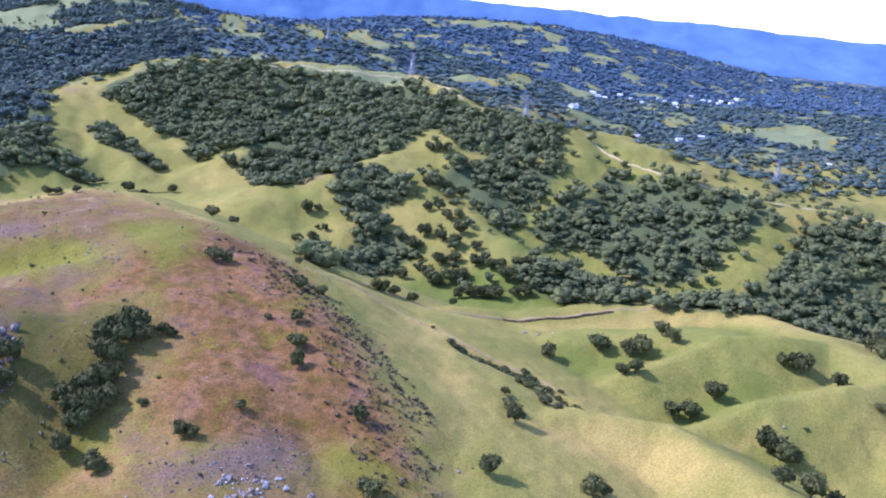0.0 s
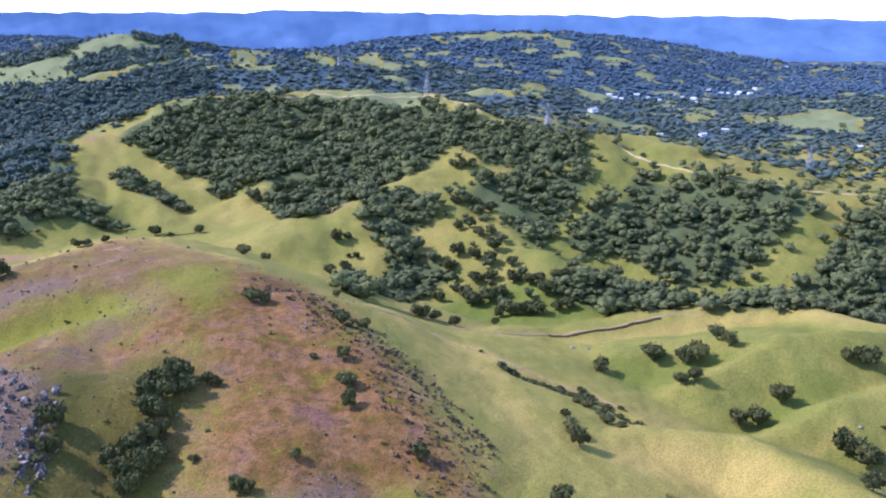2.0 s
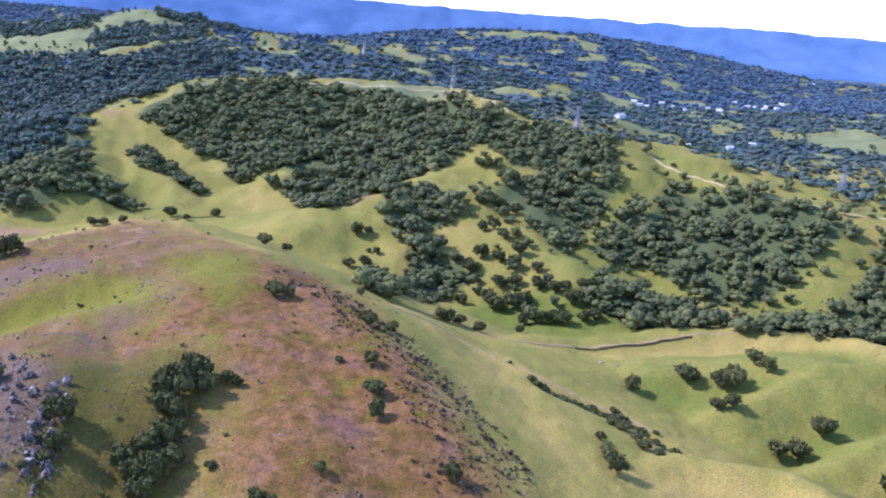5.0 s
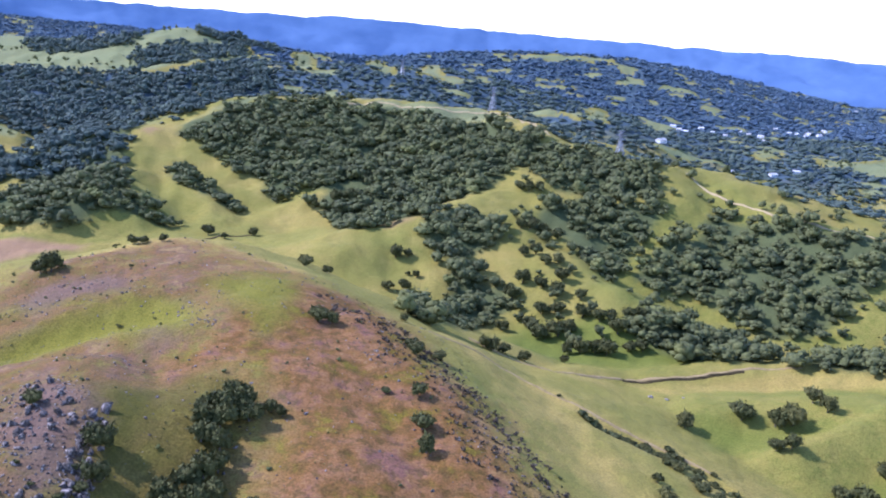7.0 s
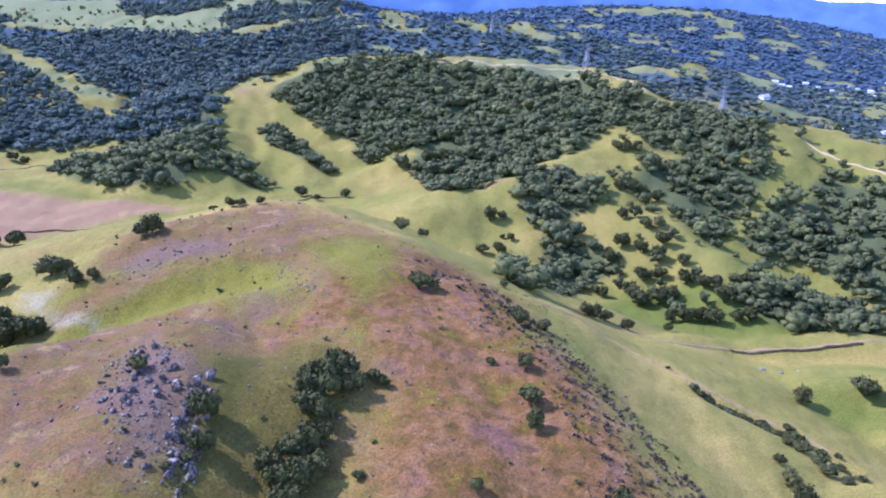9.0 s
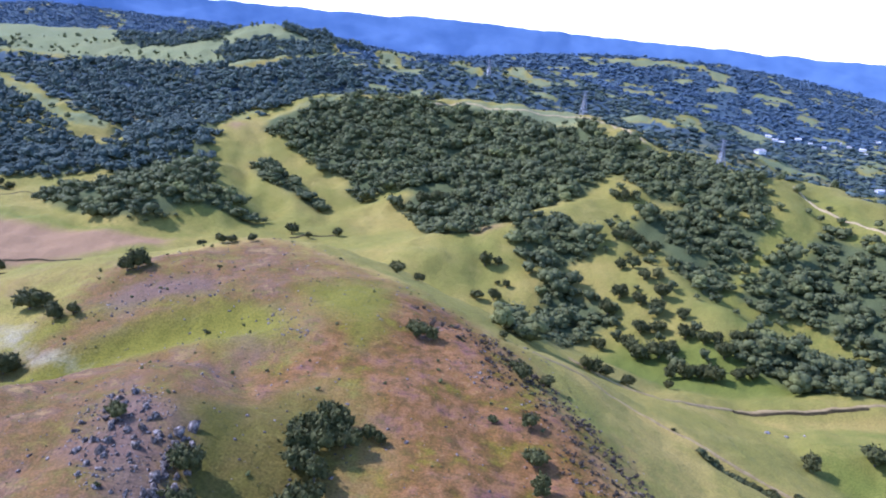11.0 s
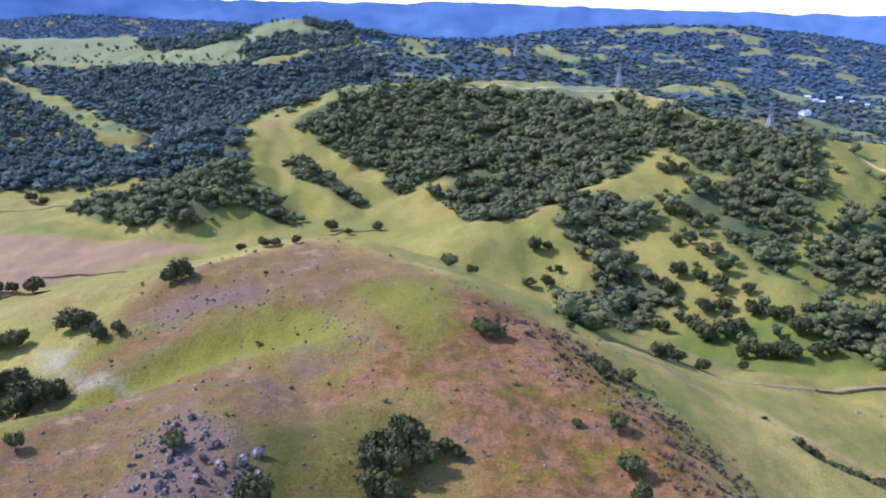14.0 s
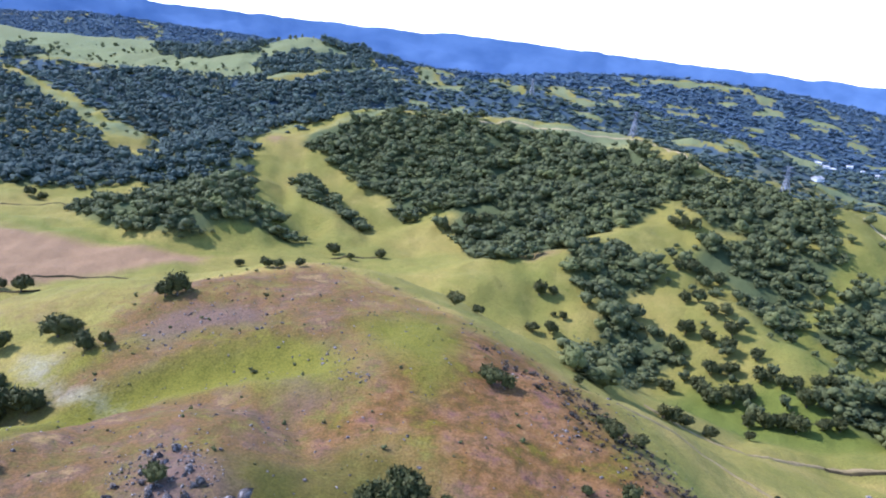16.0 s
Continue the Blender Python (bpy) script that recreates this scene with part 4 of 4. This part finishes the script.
# ---------------------------------------------------------------- roads, tracks and creek banks
PATHS = {
    "ridge_road": ([(270, 975), (292, 928), (314, 893), (332, 852), (352, 822), (377, 806), (395, 793), (415, 781), (451, 774), (490, 760), (600, 728)], 3.0, DIRT, "pale dirt road along the open ridge"),
    "crest_road": ([(-160, 1228), (-104, 1256), (-29, 1240), (16, 1255), (60, 1262), (86, 1215), (108, 1130), (126, 1085)], 3.6, DIRT, "pale dirt road along the wooded crest"),
    "rim_track": ([(20, 508), (43, 500), (72, 500), (101, 522), (131, 536), (155, 538), (185, 547), (216, 556), (250, 560)], 2.2, TRACK, "narrow brown track round the knoll"),
    "saddle_track": ([(-4, 418), (22, 424), (42, 425), (62, 413), (81, 401), (106, 390), (134, 371)], 1.1, TRACK, "pale worn track along the saddle crest"),
    "creek_road": ([(330, 590), (380, 560), (430, 560), (500, 570)], 7.0, DIRT, "pale dirt road beside the dark oaks"),
}


def curve_points(points, step=4.0):
    p = np.array(points, float)
    d = np.concatenate([[0], np.cumsum(np.hypot(*np.diff(p, axis=0).T))])
    s = np.arange(0, d[-1], step)
    x, y = np.interp(s, d, p[:, 0]), np.interp(s, d, p[:, 1])
    for _ in range(6):
        x[1:-1] = (x[:-2] + 2 * x[1:-1] + x[2:]) / 4
        y[1:-1] = (y[:-2] + 2 * y[1:-1] + y[2:]) / 4
    return x, y


def ribbon(points, profile):
    """A strip that follows the land: profile of (offset across, height)."""
    x, y = curve_points(points)
    tx, ty = np.gradient(x), np.gradient(y)
    n = np.hypot(tx, ty) + 1e-9
    tx, ty = tx / n, ty / n
    m = len(profile)
    vs, qs = [], []
    rough = 0.12 * np.sin(np.arange(len(x)) * 1.7) + 0.1 * np.sin(np.arange(len(x)) * 0.63)
    for k, (off, up) in enumerate(profile):
        o = off * (1 + rough)
        vx, vy = x - ty * o, y + tx * o
        vs.append(np.stack([vx, vy, land(vx, vy) + up], -1))
    vs = np.stack(vs, 1).reshape(-1, 3)
    for i in range(len(x) - 1):
        for k in range(m - 1):
            qs.append((i * m + k, i * m + k + 1, (i + 1) * m + k + 1, (i + 1) * m + k))
    return vs, qs


for name, (points, wide, mat, label) in PATHS.items():
    w = wide / 2
    vs, qs = ribbon(points, [(-w - 0.6, -0.3), (-w, 0.35), (0, 0.45), (w, 0.35), (w + 0.6, -0.3)])
    me = sheet_mesh(name, vs, qs)
    me.materials.append(mat)
    tagged(new(name, me), label, "road", kind="structure")

BANKS = [
    ([(-420, 540), (-404, 570), (-395, 590), (-370, 600)], 2.0),
    ([(-400, 632), (-385, 645), (-350, 655), (-330, 650)], 1.8),
    ([(-570, 806), (-561, 849), (-534, 880), (-470, 865)], 1.6),
    ([(-225, 800), (-207, 822), (-187, 832)], 1.5),
    ([(122, 531), (146, 534), (172, 541), (210, 552)], 2.0),
]
for points, tall in BANKS:
    vs, qs = ribbon(points, [(-2.2, -0.3), (-1.1, 0.3), (-0.4, tall * 0.45), (0.4, tall * 0.4), (1.2, 0.2), (1.9, -0.4)])
    me = sheet_mesh("creek_bank", vs, qs)
    me.materials.append(SHADED_EARTH)
    tagged(new("creek_bank", me), "eroded earth bank of a dry creek, darkened for its shade", "creek bank", "creek banks", "structure")


# ---------------------------------------------------------------- pylons
def beam(bm, p, q, r):
    p, q = Vector(p), Vector(q)
    m = Matrix.Translation((p + q) / 2) @ (q - p).to_track_quat("Z", "Y").to_matrix().to_4x4()
    bmesh.ops.create_cone(bm, cap_ends=True, segments=4, radius1=r, radius2=r, depth=(q - p).length, matrix=m)


def pylon():
    top = new("power_pylon")
    half = lambda z: 4.6 - 3.4 * min(z / 24, 1)
    corners = [(-1, -1), (1, -1), (1, 1), (-1, 1)]
    for cx, cy in corners:
        bm = bmesh.new()
        for z0, z1 in ((0, 12), (12, 24), (24, 34)):
            beam(bm, (cx * half(z0), cy * half(z0), z0 - (1 if z0 == 0 else 0)), (cx * half(z1), cy * half(z1), z1), 0.34)
        part("leg", bm, STEEL, top)
    levels = [0, 6, 12, 16, 20, 24, 27.5, 31, 34]
    for (ax, ay), (bx, by) in zip(corners, corners[1:] + corners[:1]):
        bm = bmesh.new()
        for z0, z1 in zip(levels, levels[1:]):
            h0, h1 = half(z0), half(z1)
            beam(bm, (ax * h0, ay * h0, z0), (bx * h1, by * h1, z1), 0.2)
            beam(bm, (bx * h0, by * h0, z0), (ax * h1, ay * h1, z1), 0.2)
            beam(bm, (ax * h1, ay * h1, z1), (bx * h1, by * h1, z1), 0.2)
        part("lattice_side", bm, STEEL, top)
    for z, reach in ((24, 6.5), (28.5, 8.0), (33, 5.5)):
        bm = bmesh.new()
        for s in (-1, 1):
            for cy in (-1, 1):
                beam(bm, (s * 1.2, cy * 1.2, z), (s * reach, 0, z + 0.6), 0.22)
                beam(bm, (s * 1.2, cy * 1.2, z + 2.0), (s * reach, 0, z + 0.6), 0.18)
        arm = part("cross_arm", bm, STEEL, top)
        for s in (-1, 1):
            bm = bmesh.new()
            beam(bm, (s * reach, 0, z + 0.5), (s * reach, 0, z - 1.8), 0.22)
            part("insulator", bm, PANE, arm)
    return top


first = pylon()
PYLONS = [(196, 996, 1.0, 25), (60, 1277, 1.0, 35), (528, 1010, 0.85, 20), (-95, 1640, 1.0, 30)]
for k, (x, y, s, turn) in enumerate(PYLONS):
    m = pose(x, y, height(x, y) - 0.5, 0, 0, turn)
    ob = first if k == 0 else copy_thing(first, m)
    ob.matrix_world = m @ Matrix.Diagonal((s, s, s, 1))
    tagged(ob, "tall grey steel lattice power pylon on a ridge", "pylon", "pylons")


# ---------------------------------------------------------------- houses in the far valley
def house():
    top = new("house")
    bm = bmesh.new()
    bmesh.ops.create_cube(bm, size=1, matrix=pose(0, 0, 1.7) @ Matrix.Diagonal((14, 9, 4.4, 1)))
    part("wall", bm, WHITE_WALL, top)
    bm = bmesh.new()
    vs = [bm.verts.new(p) for p in ((-7.6, -5.2, 3.8), (7.6, -5.2, 3.8), (7.6, 5.2, 3.8), (-7.6, 5.2, 3.8), (-7.6, 0, 6.4), (7.6, 0, 6.4))]
    for f in ((0, 1, 5, 4), (2, 3, 4, 5), (0, 4, 3), (1, 2, 5), (3, 2, 1, 0)):
        bm.faces.new([vs[i] for i in f])
    part("roof", bm, ROOF, top)
    for x in (-4.5, 0, 4.5):
        bm = bmesh.new()
        bmesh.ops.create_cube(bm, size=1, matrix=pose(x, -4.5, 2.0) @ Matrix.Diagonal((1.6, 0.2, 1.4, 1)))
        part("window", bm, PANE, top)
    return top


first = house()
for k, (x, y) in enumerate(HOUSES):
    m = pose(x, y, height(x, y) + 0.6, 0, 0, rng.uniform(-50, 50))
    ob = first if k == 0 else copy_thing(first, m)
    s = 1.1 if k == 0 else rng.uniform(0.5, 0.85)
    ob.matrix_world = m @ Matrix.Diagonal((s, s, s, 1))
    tagged(ob, "pale low house with a gabled roof among trees", "house", "houses of the far valley")


# ---------------------------------------------------------------- rocks and scrub on the brown hill
def boulder(rng):
    """A craggy stone: a lumpy ball cut by many planes."""
    v, f = ball(2)
    v = v * (1 + 0.3 * np.sin(v @ rng.normal(0, 2.4, 3) + rng.uniform(0, 6)) + 0.2 * np.sin(v @ rng.normal(0, 6, 3)))[:, None]
    for _ in range(14):
        d = rng.normal(0, 1, 3)
        d /= np.linalg.norm(d)
        over = np.maximum(v @ d - rng.uniform(0.35, 0.7), 0)
        v = v - over[:, None] * d
    return v * np.array([0.62, 0.5, 0.55]), f


BOULDERS = [boulder(rng) for _ in range(8)]
BOULDER_MESHES = [group_mesh("boulder", v, f, ROCK) for v, f in BOULDERS]
PALE_MESHES = [group_mesh("boulder", v, f, PALE_ROCK) for v, f in BOULDERS[:4]]


def set_boulder(x, y, s, meshes, label, tall=1.0):
    ob = new("boulder", meshes[rng.randint(len(meshes))])
    ob.matrix_world = pose(x, y, height(x, y) + 0.02 * s, rng.uniform(-20, 20), rng.uniform(-20, 20), rng.uniform(0, 360)) @ Matrix.Diagonal((s, s, s * tall, 1))
    tagged(ob, label, "boulder", "boulders of the brown hill")


placed = 0
for _ in range(120):
    k = rng.rand()
    set_boulder(-106 - 10 * k + rng.normal(0, 3), 232 + 44 * k + rng.normal(0, 4), 1.1 + 3.8 * rng.rand() ** 2, BOULDER_MESHES, "dark lichened boulder at the edge of the stony hilltop", rng.uniform(0.9, 1.8))
while placed < 150:
    x, y = rng.uniform(-175, -100), rng.uniform(228, 350)
    if inside(COVER["rocky"], np.array([x]), np.array([y]))[0] > 1:
        set_boulder(x, y, 0.7 + 3.2 * rng.rand() ** 2.6, BOULDER_MESHES, "grey-mauve lichened boulder on the stony hilltop", rng.uniform(0.9, 1.9))
        placed += 1
for _ in range(60):
    set_boulder(rng.normal(-9, 7), rng.normal(211, 4.5), 0.9 * rng.uniform(1, 2.2) ** 1.7, PALE_MESHES, "pale sunlit boulder in the outcrop", rng.uniform(0.5, 1.1))
for x, y, s in ((132, 492, 4), (140, 486, 3), (150, 487, 2.2), (250, 352, 2)):
    set_boulder(x, y, s, PALE_MESHES, "pale rock lying in the green grass")


def strewn(name, shapes, mat, plots, count, lo, hi, label, category, rough=6):
    xs, ys = [], []
    while len(xs) < count:
        x, y, = rng.uniform(-300, 160, 6000), rng.uniform(190, 540, 6000)
        ok = np.max([inside(COVER[p] if p in COVER else p, x, y) for p in plots], axis=0) + rough * wobble(x, y, 25, 51) > 0
        xs, ys = [*xs, *x[ok]], [*ys, *y[ok]]
    x, y = np.array(xs[:count]), np.array(ys[:count])
    plant(name, x, y, lo * (hi / lo) ** (rng.rand(count) ** 2), shapes, mat, label, rng, category=category)


FLANK = [(-60, 430), (-10, 400), (25, 350), (52, 280), (60, 225), (35, 215), (18, 270), (0, 330), (-35, 385)]
TOP = [(-230, 480), (-150, 520), (-60, 470), (-40, 400), (-100, 300), (-190, 300), (-230, 400)]
SCRUB = [crown(rng, 3, 1, 60, 0.07, 0.55) for _ in range(5)]
strewn("strip_stones", BOULDERS, ROCK, ["mauve_a"], 160, 0.5, 2.2, "grey-mauve stones in a strip over the hilltop", "stones")
RIM_ROCKS = [(-121, 389), (-118, 399), (-100, 372), (-109, 370)]
CLUSTER = [(-38, 371), (-23, 366), (-27, 356)]
strewn("rim_stones", BOULDERS, ROCK, [tuple(RIM_ROCKS), tuple(CLUSTER)], 110, 0.6, 2.4, "cluster of grey rocks in the brown grass", "stones")
strewn("scree", BOULDERS, ROCK, ["rocky", "rocky_near"], 1600, 0.4, 1.6, "small grey-mauve stones strewn over the stony hilltop", "stones")
strewn("flank_stones", BOULDERS, ROCK, [tuple(FLANK)], 700, 0.4, 1.8, "small grey stones strewn over the dry hillside", "stones")
strewn("top_stones", BOULDERS, ROCK, [tuple(TOP), "brown", "hill"], 1500, 0.5, 2.1, "grey stones scattered over the grassy hilltop", "stones")
strewn("flank_scrub", SCRUB, LEAF_DRY, [tuple(FLANK)], 700, 0.8, 3.2, "low dark brown scrub dotted over the dry hillside", "scrub")
EDGE = [(-25, 400), (20, 355), (44, 305), (62, 245), (56, 245), (38, 300), (14, 350), (-30, 392)]
strewn("edge_scrub", SCRUB, LEAF_DRY, [tuple(EDGE)], 170, 0.9, 2.8, "band of low dark brown scrub edging the dry hillside", "scrub")
strewn("top_scrub", SCRUB, LEAF, [tuple(TOP), "brown", "rocky", "hill"], 420, 0.7, 2.6, "low dark bushes dotted over the hilltop", "scrub")
GULLY = [(72, 396), (92, 391), (119, 377), (139, 356), (137, 351), (117, 369), (91, 384), (72, 390)]
strewn("gully_scrub", SCRUB, LEAF, [tuple(GULLY)], 520, 1.8, 5.6, "tangle of dark scrub lining the washed-out gully", "scrub", 1)
